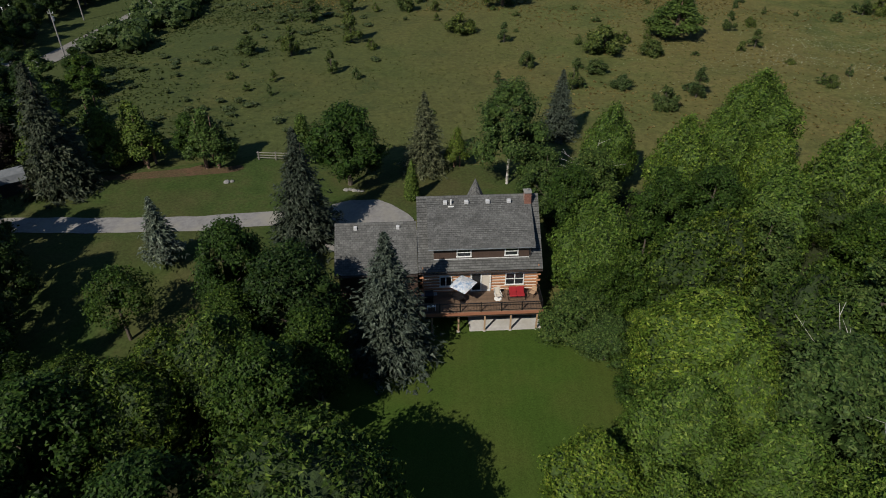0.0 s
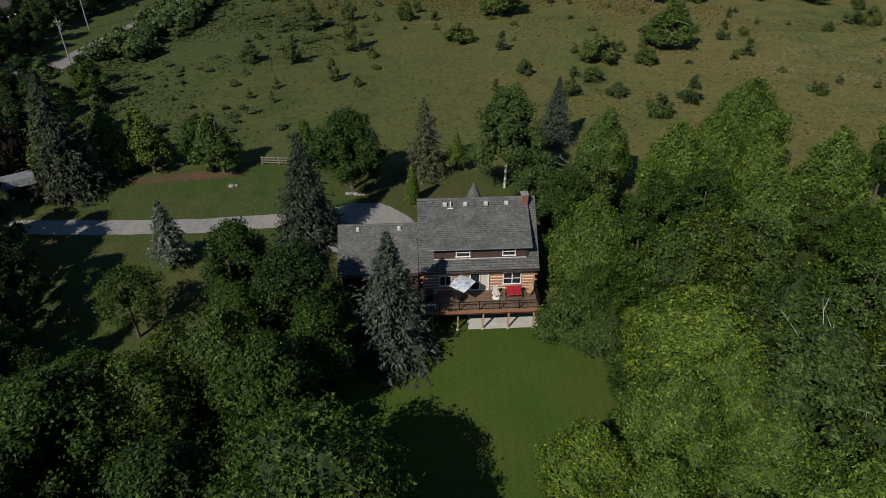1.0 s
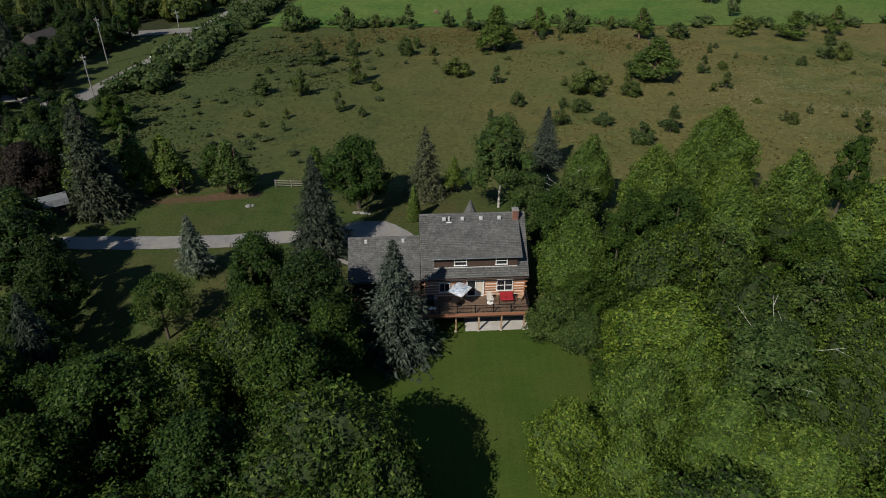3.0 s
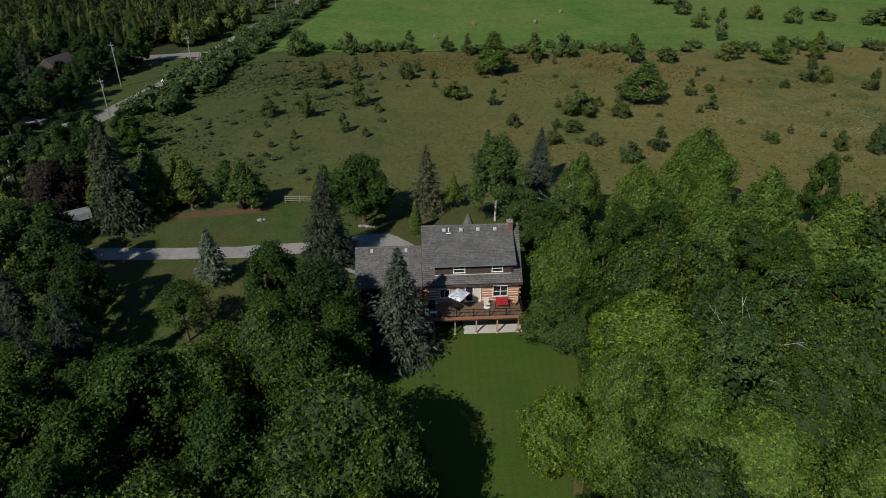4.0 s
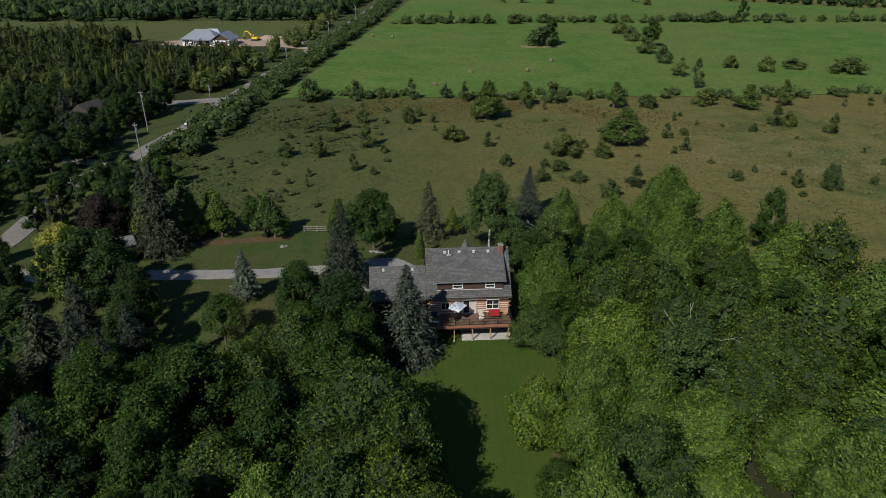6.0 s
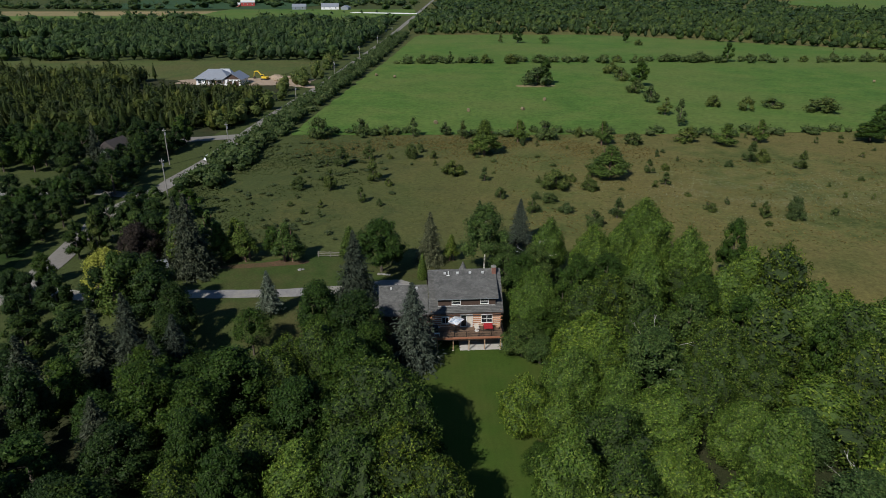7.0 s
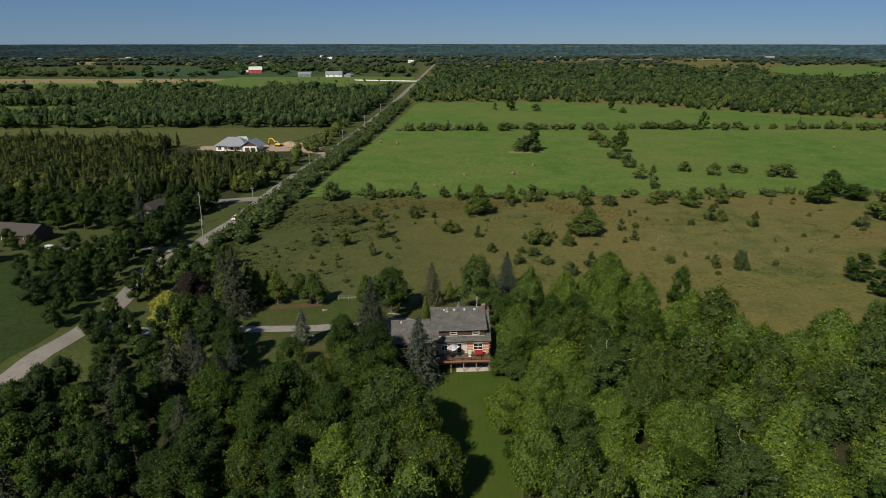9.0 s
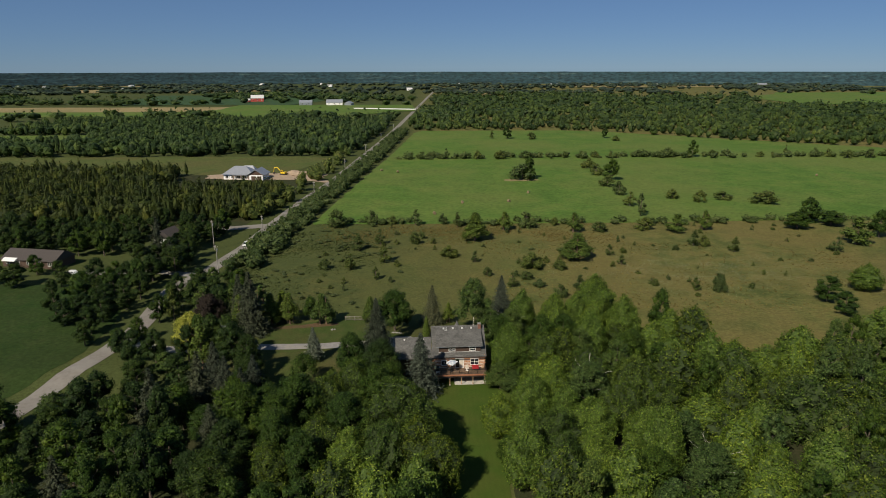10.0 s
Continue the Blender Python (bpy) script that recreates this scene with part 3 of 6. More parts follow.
def crown_dome(rng, h, r, low, count, per, size, taper, point, amp, wave, loose):
    """A dense broadleaf crown: bunches of leaf sprays over a smooth dome with shallow swellings."""
    us = np.linspace(0, 1, 121)
    prof = np.sin(np.pi * np.clip(0.14 + 0.86 * us ** taper, 0, 1)) ** point
    slope = np.gradient(prof, us) * r / (h - low)
    area = np.cumsum((prof + 0.02) * np.sqrt(1 + slope ** 2))
    k = unit(rng.normal(size=(6, 3))) * (2 * math.pi / wave) * rng.uniform(0.7, 1.3, (6, 1))
    shift = rng.uniform(0, 6.283, 6)

    def place(u, a, inward):
        q, sl = np.interp(u, us, prof) * r, np.clip(np.interp(u, us, slope), -5, 5)
        n = unit(np.stack([np.cos(a), np.sin(a), -sl], 1))
        p = np.stack([q * np.cos(a), q * np.sin(a), low + (h - low) * u], 1)
        wave_n = np.cos(p @ k.T + shift) @ k / np.linalg.norm(k[0])
        rise = np.sin(p @ k.T + shift).sum(1) * 0.4
        fall = np.minimum(1.0, q / (0.4 * r) + 0.2)
        return p + n * (r * amp * rise * fall - inward * r)[:, None], unit(n - wave_n * amp * r * 2.2 / wave)

    u = np.interp((np.arange(count) + rng.uniform(0, 1, count)) / count, area / area[-1], us)
    c, n = place(u, np.arange(count) * 2.39996 + rng.normal(size=count) * 0.12, 0.02)
    c = c + n * rng.normal(size=(count, 1)) * r * loose
    n = unit(n + rng.normal(size=n.shape) * 0.22)
    c2 = np.repeat(c, per, 0) + rng.normal(size=(count * per, 3)) * size * 0.75
    facing = np.repeat(n, per, 0) + rng.normal(size=c2.shape) * 0.22
    rings, sides = 20, 22
    gu, ga = np.meshgrid(np.linspace(0, 1, rings), np.arange(sides) * 2 * math.pi / sides, indexing="ij")
    core, _ = place(gu.ravel(), ga.ravel(), 0.08 + loose * 1.5)
    i, j = np.meshgrid(np.arange(rings - 1), np.arange(sides), indexing="ij")
    a, b = (i * sides + j).ravel(), (i * sides + (j + 1) % sides).ravel()
    faces = np.concatenate([np.stack([a, b, b + sides], 1), np.stack([a, b + sides, a + sides], 1)])
    return (*joined([tufts(c2, facing, size, rng, 1.1)]), core.tolist(), faces.tolist())


def crown_spruce(rng, h, r, low, levels, around, along, size, sag=0.38):
    """A conifer crown: whorls of sagging boughs, shorter towards the tip."""
    cs, ns, sz, ax = [], [], [], []
    for i in range(levels):
        u = i / (levels - 1)
        z0 = low + (h - low) * (u ** 0.92)
        ln = r * ((1 - u) ** 0.82 + 0.03) * rng.uniform(0.86, 1.08)
        n = max(5, int(around * (1 - 0.55 * u)))
        for k in range(n):
            a = k * 2 * math.pi / n + i * 0.77 + rng.normal() * 0.16
            l = ln * rng.uniform(0.55, 1.25)
            m = max(2, int(along * (0.35 + 0.65 * (1 - u))))
            s = (np.arange(m) + 0.6 + rng.uniform(-0.2, 0.2, m)) / m
            side = rng.normal(size=m) * 0.095 * l * (1.1 - s * 0.6)
            d = np.array([math.cos(a), math.sin(a), 0.0])
            w = np.array([-math.sin(a), math.cos(a), 0.0])
            drop = -sag * l * s ** 1.5 + 0.10 * l * s ** 4
            p = d * (s * l)[:, None] + w * side[:, None] + np.array([0, 0, 1.0]) * (z0 + drop)[:, None]
            cs.append(p)
            ax.append(np.tile(d + np.array([0, 0, -0.25]), (m, 1)) + w * (np.sign(side) * 0.5)[:, None])
            ns.append(np.tile(d * 0.55 + np.array([0, 0, 0.9]), (m, 1)) + rng.normal(size=(m, 3)) * 0.38)
            sz.append(np.full(m, size * (0.62 + 0.5 * (1 - u))))
    body = []
    for i in range(7):
        u = i / 7
        q = r * 0.32 * ((1 - u) ** 0.85)
        body.append((ICO_V * (q, q, (h - low) * 0.12) + np.array([0, 0, low + (h - low) * (0.08 + u * 0.86)]), ICO_F))
    return joined(body + [tufts(np.concatenate(cs), np.concatenate(ns), np.concatenate(sz), rng, 1.7, np.concatenate(ax))])


def crown_column(rng, h, r):
    """A clipped column that tapers to a point, skinned with upright sprays."""
    rings, sides = 12, 14
    verts, faces = [], []
    for i in range(rings + 1):
        u = i / rings
        q = r * 0.93 * (min(1.0, 0.72 + u * 2.2)) * max(0.02, (1 - u ** 1.7))
        verts += [(math.cos(6.283 * k / sides) * q, math.sin(6.283 * k / sides) * q, 0.1 + u * (h - 0.15)) for k in range(sides)]
    for i in range(rings):
        for k in range(sides):
            a, b = i * sides + k, i * sides + (k + 1) % sides
            faces += [(a, b, b + sides), (a, b + sides, a + sides)]
    n = 3200
    u = 1 - np.sqrt(rng.uniform(0, 1, n))
    a = rng.uniform(0, 6.283, n)
    q = r * np.minimum(1.0, 0.72 + u * 2.2) * np.maximum(0.02, 1 - u ** 1.7) * rng.uniform(0.92, 1.06, n)
    c = np.stack([np.cos(a) * q, np.sin(a) * q, 0.1 + u * (h - 0.15)], 1)
    d = np.stack([np.cos(a), np.sin(a), np.full(n, 0.35)], 1)
    return joined([(np.array(verts), np.array(faces)), tufts(c, d + rng.normal(size=(n, 3)) * 0.35, 0.09, rng, 1.4, np.tile([0.0, 0.0, 1.0], (n, 1)))])


def trunk_mesh(rng, h, radius, limbs, low, reach, mat, stems=1):
    bm = bmesh.new()
    for s in range(stems):
        off = Vector((0, 0, 0)) if stems == 1 else Vector((math.cos(s * 2.1) * 0.7, math.sin(s * 2.1) * 0.7, 0))
        lean = Vector((rng.normal() * 0.02, rng.normal() * 0.02, 1))
        rod(bm, off + Vector((0, 0, -0.3)), off + lean * (h * 0.45), radius, radius * 0.65, 8)
        rod(bm, off + lean * (h * 0.45), off * 1.2 + lean * (h * 0.9), radius * 0.65, radius * 0.15, 7)
    for i in range(limbs):
        a, z = i * 2.399, low + (h * 0.75 - low) * i / max(1, limbs)
        rod(bm, (0, 0, z), (math.cos(a) * reach, math.sin(a) * reach, z + reach * 0.8), radius * 0.38, radius * 0.08, 5)
    return bm


KINDS = {
    # name, crown material, bark, height, radius, label
    "maple": ("maple_tree", M_MAPLE, M_BARK, 12.0, 4.2, "dark green leafy maple tree with a rounded crown"),
    "oak": ("oak_tree", M_OAK, M_BARK, 12.0, 4.2, "very dark green leafy oak tree with a broad crown"),
    "ash": ("ash_tree", M_ASH, M_BARK, 11.5, 3.2, "yellow-green leafy tree with an upright oval crown"),
    "elm": ("elm_tree", M_OLIVE, M_BARK, 11.5, 3.6, "olive-green leafy elm tree with a domed crown"),
    "grey": ("aspen_tree", M_GREY, M_BARK, 11.5, 3.6, "grey-green leafy tree with a loose open crown"),
    "birch": ("birch_tree", M_GREY, M_BIRCH, 14.0, 4.6, "tall birch tree with white bark and loose crown"),
    "spruce": ("spruce_tree", M_SPRUCE, M_BARK, 14.0, 3.8, "grey-green spruce tree with sagging boughs"),
    "darkspruce": ("spruce_tree", M_DARKSPRUCE, M_BARK, 12.0, 3.4, "dull green spruce tree with dense sagging boughs"),
    "blue": ("blue_spruce_tree", M_BLUESPRUCE, M_BARK, 9.0, 2.2, "pale blue spruce tree with a narrow crown"),
    "cedar": ("cedar_tree", M_CEDAR, M_REDBARK, 8.0, 2.6, "green cedar tree with a pointed crown"),
    "column": ("columnar_cedar", M_CEDAR, M_BARK, 5.4, 0.8, "clipped bright green columnar cedar"),
    "willow": ("willow_tree", M_WILLOW, M_BARK, 9.0, 3.8, "pale yellow-green willow tree"),
    "red": ("plum_tree", M_RED, M_BARK, 9.0, 4.0, "dark red-brown leafed ornamental tree"),
    "apple": ("apple_tree", M_MAPLE, M_BARK, 7.0, 3.2, "low spreading old apple tree with sparse leaves"),
    "bush": ("shrub", M_SCRUB, M_BARK, 3.4, 2.2, "rounded green shrub in rough grass"),
    "juniper": ("juniper_tree", M_SCRUB, M_BARK, 6.0, 2.0, "young upright juniper tree in rough grass"),
}
SPROUT = {}


def build_tree(kind, fine, seed, lush=1.0):
    name, leaf, bark, h, r, label = KINDS[kind]
    rng = np.random.default_rng(seed)
    tree = thing(name, Matrix(), label, "shrub" if kind == "bush" else "tree")
    q = 1.0 if fine else 0.33
    big = 1.0 if fine else 1.32
    stems = 3 if kind == "cedar" and seed % 2 else 1
    if kind == "spruce" or kind == "darkspruce":
        v, f = crown_spruce(rng, h, r, h * 0.06, int(30 * (q ** 0.4)), int(22 * q ** 0.4), int(32 * q ** 0.2), 0.18 * big)
    elif kind == "blue":
        v, f = crown_spruce(rng, h, r, h * 0.22, int(40 * (q ** 0.4)), int(18 * q ** 0.4), 10, 0.2 * big, 0.2)
    elif kind == "column":
        v, f = crown_column(rng, h, r)
    elif kind == "cedar":
        v, f = crown_lobed(rng, h, r, h * (0.14 if seed % 2 else 0.04), 66, int(3600 * q), 0.18 * big, 0.40, point=1.05)
    elif kind == "juniper":
        v, f = crown_lobed(rng, h, r, 0.1, 34, max(520, int(1500 * q)), 0.17 * big ** 0.5, 0.55, solid=0.9, point=0.85)
    elif kind == "bush":
        v, f = crown_lobed(rng, h, r, 0.05, 34, max(480, int(1400 * q)), 0.19 * big ** 0.5, 0.8, solid=0.9)
    elif kind == "ash":
        v, f, cv, cf = crown_dome(rng, h, r, h * 0.10, int(1500 * max(q, 0.36) / lush ** 2), 4, 0.165 * big ** 1.3 * lush, 0.74, 0.84, 0.12, 2.3, 0.035)
    elif kind == "elm":
        v, f, cv, cf = crown_dome(rng, h, r, h * 0.10, int(1400 * max(q, 0.36) / lush ** 2), 4, 0.175 * big ** 1.3 * lush, 0.82, 0.74, 0.19, 2.4, 0.05)
    elif kind == "apple":
        v, f = crown_lobed(rng, h, r, h * 0.38, 42, 2700, 0.145, 0.9, solid=0.2)
    elif kind in ("grey", "birch"):
        v, f = crown_lobed(rng, h, r, h * 0.08, 76, int(5200 * q), 0.172 * big, 0.70)
    else:
        v, f = crown_lobed(rng, h, r, h * 0.08, 74, int(5600 * q), 0.182 * big, 0.85)
    part("trunk", trunk_mesh(rng, h, (0.009 if kind == "birch" else 0.02) * h + 0.04, 0 if "spruce" in name or kind == "column" else 5, h * 0.25, r * 0.55, bark, stems), bark, tree)
    piece("crown", v, f, leaf, tree)
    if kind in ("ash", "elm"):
        piece("inner_crown", cv, cf, M_INNERSHADE_ASH if kind == "ash" else M_INNERSHADE, tree, "inner foliage of the crown with shade put into its colour")
    if kind == "grey" and fine and seed % 3 == 0:
        bm = bmesh.new()
        for i in range(6):
            a, z = rng.uniform(0, 6.28), h * rng.uniform(0.55, 0.85)
            p = Vector((math.cos(a) * r * 0.55, math.sin(a) * r * 0.55, z))
            e = p + Vector((math.cos(a) * r * 0.40, math.sin(a) * r * 0.40, rng.uniform(0.4, 1.3)))
            rod(bm, p, e, 0.016, 0.008, 4)
            rod(bm, p.lerp(e, 0.6), e + Vector((rng.normal() * 0.5, rng.normal() * 0.5, 0.3)), 0.02, 0.008, 4)
        tagged(part("dead_branches", bm, M_BIRCH, tree, "bare pale dead twigs"), kind="stuff")
    return tree


def plant(kind, x, y, h, r, fine=True, group="", label="", variants=3, sink=0.1):
    rnd = random.Random(int(x * 31 + y * 17))
    seed = rnd.randrange(variants)
    _, _, _, h0, r0, _ = KINDS[kind]
    lush = 0.76 if fine and r > 1.2 * r0 and kind in ("ash", "elm") else 1.0
    key = (kind, fine, seed, lush)
    m = Matrix.LocRotScale((x, y, height(x, y) - sink), Euler((rnd.uniform(-0.03, 0.03), rnd.uniform(-0.03, 0.03), rnd.uniform(0, 6.28))), (r / r0, r / r0, h / h0))
    if key not in SPROUT:
        SPROUT[key] = build_tree(kind, fine, seed + 10, lush)
        SPROUT[key].matrix_world = m
        ob = SPROUT[key]
    else:
        src = SPROUT[key]
        made = copy_thing(src, Matrix())
        made.matrix_world = m
        ob = made
    return tagged(ob, label or KINDS[kind][5], "", group or ("shrubs" if kind in ("bush", "juniper") else "trees"))


# trees that stand by themselves
plant("blue", -28.0, 53.9, 7.8, 1.95, label="pale blue spruce standing alone beside the drive", variants=1)
plant("spruce", -4.4, 42.2, 13.3, 4.4, label="tall grey-green spruce tree close behind the house", variants=1)
plant("darkspruce", -50.2, 75.6, 13.5, 3.6)
plant("darkspruce", -14.5, 58.6, 12.6, 3.9, label="dull green spruce tree between drive and garage wing")
plant("darkspruce", -46.0, 69.6, 15.5, 4.5, label="tall dull green spruce at the edge of the drive", variants=1)
plant("maple", -11.1, 70.2, 11.0, 4.7, label="round dark green maple tree on the front lawn")
plant("spruce", -1.8, 74.2, 10.3, 3.2, variants=1)
plant("column", -3.4, 66.7, 5.5, 0.85, variants=1)
plant("birch", 8.2, 70.2, 14.0, 4.8, variants=1)
plant("spruce", 16.5, 84.0, 9.5, 3.0, variants=1)
plant("cedar", -29.4, 75.3, 8.2, 3.3, label="cedar tree with several bare reddish trunks")
plant("cedar", -37.9, 75.9, 8.2, 2.9)
plant("cedar", -42.4, 75.2, 8.6, 2.9)
plant("cedar", -40.0, 78.5, 8.0, 3.0)
plant("cedar", -17.7, 76.3, 7.0, 2.3)
plant("cedar", 2.1, 75.0, 5.6, 1.6)
plant("apple", -28.7, 44.5, 7.6, 3.3, variants=1)
plant("willow", -57.5, 61.2, 10.0, 4.4, variants=1)
plant("red", -57.0, 73.6, 10.0, 4.2, variants=1)
plant("grey", 12.0, 43.6, 6.2, 3.4, label="large grey-green bush beside the deck")
plant("grey", 14.4, 41.6, 5.0, 2.9, label="grey-green bush at the edge of the lawn")
plant("maple", 14.6, 45.6, 7.5, 2.8)
plant("darkspruce", -40.6, 32.6, 13.0, 3.6)
plant("darkspruce", -37.6, 32.0, 11.0, 3.0)
plant("darkspruce", -36.6, 36.2, 11.5, 3.2)
plant("darkspruce", -46.5, 44.0, 11.0, 3.2)
plant("juniper", -69.5, 82.0, 9.0, 1.8, label="tall narrow dark cedar beside the road")

EAST = [("ash", 20.0, 69.3, 11.0, 3.0), ("ash", 26.4, 63.1, 12.0, 3.4), ("ash", 38.6, 74.2, 13.0, 4.9), ("ash", 41.9, 59.0, 13.0, 3.8), ("maple", 53.0, 66.5, 12.0, 2.9),
        ("ash", 52.6, 58.9, 10.0, 2.9), ("cedar", 60.5, 62.1, 8.0, 2.2), ("ash", 14.6, 50.6, 12.0, 3.9), ("ash", 49.0, 48.2, 9.5, 3.7), ("elm", 40.0, 57.0, 8.0, 3.0)]
EAST2 = [("maple", 18.6, 48.0, 10.5, 3.6), ("elm", 21.6, 45.8, 11.5, 3.9), ("elm", 25.0, 47.6, 12.0, 3.6), ("grey", 29.0, 47.6, 12.0, 3.9), ("ash", 20.4, 37.2, 11.2, 5.2), ("elm", 28.6, 38.6, 11.5, 4.2),
         ("ash", 15.9, 28.4, 11.0, 4.0), ("ash", 20.9, 31.2, 11.5, 2.9), ("ash", 9.9, 26.0, 8.6, 3.1), ("ash", 14.2, 23.6, 8.2, 2.8), ("ash", 21.4, 25.4, 10.4, 3.2), ("ash", 25.2, 21.8, 10.0, 4.2),
         ("grey", 26.8, 30.8, 12.6, 4.6), ("elm", 36.2, 33.6, 12.0, 4.4), ("grey", 34.2, 39.0, 12.8, 4.2), ("elm", 41.0, 31.0, 9.0, 4.0), ("elm", 36.0, 26.6, 5.0, 3.0), ("elm", 32.4, 27.0, 10.0, 3.6)]
EDGE = [("maple", 16.2, 36.5, 4.2, 2.3), ("maple", 17.0, 33.0, 3.8, 2.2), ("ash", 14.6, 30.4, 4.0, 2.0), ("maple", 16.6, 40.5, 4.5, 2.2), ("ash", 11.2, 27.2, 3.6, 1.8), ("maple", 10.6, 18.0, 5.0, 2.2), ("maple", 15.6, 46.2, 6.0, 2.2)]
EAST3 = [("grey", 16.5, 62.0, 9.0, 3.6), ("maple", 22.5, 56.5, 10.0, 3.4), ("ash", 32.5, 66.0, 11.5, 3.2), ("ash", 33.0, 54.0, 12.0, 3.8),
         ("maple", 27.5, 56.0, 10.5, 3.6), ("maple", 13.5, 58.5, 9.0, 3.2), ("grey", 11.8, 64.0, 8.0, 3.0)]
WEST = [("maple", -19.0, 47.4, 11.0, 3.5), ("oak", -12.4, 43.0, 12.0, 4.4), ("elm", -17.0, 35.6, 11.0, 3.4), ("elm", -8.0, 21.6, 14.0, 5.7), ("maple", -26.6, 27.7, 12.0, 4.8),
        ("maple", -12.4, 31.5, 12.0, 3.9), ("maple", -29.6, 22.4, 11.0, 4.0), ("maple", -17.2, 22.2, 11.0, 4.3), ("elm", -4.8, 13.0, 12.0, 3.8), ("oak", -44.9, 51.2, 11.0, 4.2)]
WEST4 = [("elm", -4.0, 17.8, 12.0, 3.4), ("elm", -1.2, 9.2, 11.0, 3.3), ("maple", -55.5, 60.0, 10.0, 2.6), ("maple", -92.5, 99.0, 8.0, 3.2), ("maple", -97.0, 105.5, 7.5, 3.2), ("oak", -50.5, 55.6, 11.0, 4.0), ("oak", -46.6, 54.6, 11.0, 3.8), ("oak", -55.5, 77.0, 11.0, 4.0), ("oak", -53.0, 63.0, 8.0, 2.8), ("oak", -56.5, 56.2, 9.0, 3.0), ("ash", -15.5, 12.5, 10.5, 3.6), ("elm", -10.0, 12.0, 11.5, 3.8), ("ash", -11.0, 3.0, 11.0, 3.6), ("ash", -4.6, 3.6, 11.0, 3.4), ("elm", -17.0, 3.0, 10.5, 3.6), ("oak", -40.8, 47.2, 11.0, 3.2),
         ("oak", -39.4, 41.0, 9.5, 3.4), ("maple", -35.8, 37.4, 7.5, 3.0), ("elm", -30.0, 36.6, 5.0, 3.0), ("maple", -26.4, 37.6, 3.0, 2.7), ("maple", -75.0, 63.0, 6.0, 2.4), ("maple", -72.8, 68.6, 6.5, 2.2), ("elm", -74.6, 35.0, 6.5, 3.0),
         ("maple", 18.8, 45.8, 7.0, 3.0), ("ash", 17.4, 43.0, 4.5, 2.0)]
WEST2 = [("cedar", -52.0, 52.0, 10.5, 3.4), ("grey", -60.0, 52.0, 5.0, 3.0), ("oak", -53.5, 43.0, 10.0, 4.0), ("elm", -22.2, 31.0, 9.5, 3.8),
         ("maple", -10.0, 37.0, 10.0, 3.2), ("maple", -36.0, 25.0, 11.5, 4.2), ("maple", -17.6, 41.2, 9.0, 3.2), ("elm", -21.4, 36.0, 9.0, 3.0)]
WEST3 = [("grey", -62.0, 84.0, 9.0, 3.6), ("maple", -55.0, 86.0, 8.5, 3.6), ("oak", -84.5, 66.0, 6.5, 2.6), ("oak", -86.5, 73.0, 8.0, 3.0), ("oak", -87.5, 81.0, 9.0, 3.2), ("oak", -85.5, 90.0, 9.0, 3.0), ("oak", -85.0, 98.0, 9.0, 3.2), ("maple", -128.0, 122.0, 7.0, 3.0), ("maple", -140.0, 121.0, 6.0, 2.8), ("cedar", -49.0, 72.0, 9.5, 2.8), ("cedar", -52.5, 78.0, 9.5, 3.2), ("oak", -63.0, 95.0, 8.0, 3.6),
         ("maple", -58.0, 103.0, 7.5, 3.4), ("grey", -66.0, 104.0, 8.0, 3.2), ("cedar", -46.5, 82.0, 8.5, 2.8), ("oak", -65.5, 49.0, 9.0, 3.2), ("oak", -69.0, 40.0, 8.5, 3.4), ("oak", -62.5, 44.0, 9.0, 3.4), ("oak", -68.5, 57.0, 8.0, 3.0), ("oak", -72.5, 59.0, 7.5, 2.6), ("oak", -64.0, 56.5, 8.5, 3.0), ("oak", -72.5, 80.0, 8.5, 2.6), ("oak", -71.8, 87.5, 9.0, 2.9), ("oak", -73.0, 95.5, 9.0, 2.8), ("oak", -67.5, 96.0, 9.0, 3.6), ("oak", -70.0, 104.0, 8.0, 3.4), ("oak", -66.0, 89.0, 9.0, 3.6), ("oak", -63.5, 112.0, 6.0, 3.0), ("maple", -33.0, 78.0, 6.5, 2.6)]
def near(x, y):
    return (5 < y < 49 and abs(x) < 44) or (48 < y < 76 and 8 < x < 44)


for row in [("oak", -83.5, 120.5, 10.0, 5.0), ("darkspruce", -96.0, 139.0, 15.0, 3.8), ("darkspruce", -88.5, 131.0, 9.0, 3.0), ("oak", -92.0, 126.5, 8.5, 3.6), ("oak", -90.0, 156.0, 9.0, 4.2)]:
    plant(*row, False, "roadside wood")
PLACED = [(-101.0, 161.0, 6.0), (-97.0, 150.0, 5.0), (-83.5, 120.5, 5.0), (-96.0, 139.0, 3.8), (-92.0, 126.5, 3.6), (-90.0, 156.0, 4.2)]
for row in EAST + EAST2 + EDGE + EAST3 + WEST + WEST4 + WEST2 + WEST3:
    plant(*row, near(row[1], row[2]) or row[4] < 2.5)
    PLACED.append((row[1], row[2], row[4]))


def fill(seed, count, xs, ys, inside, mix, hs, rs, gap, fine_if, group):
    rnd = random.Random(seed)
    for _ in range(count):
        x, y = rnd.uniform(*xs), rnd.uniform(*ys)
        r = rnd.uniform(*rs)
        if not inside(x, y) or abs(x) > 74 + 0.66 * max(y, 0) or any((x - a) ** 2 + (y - b) ** 2 < (gap * (r + c)) ** 2 for a, b, c in PLACED):
            continue
        PLACED.append((x, y, r))
        plant(rnd.choice(mix), x, y, rnd.uniform(*hs), r, fine_if(x, y), group)


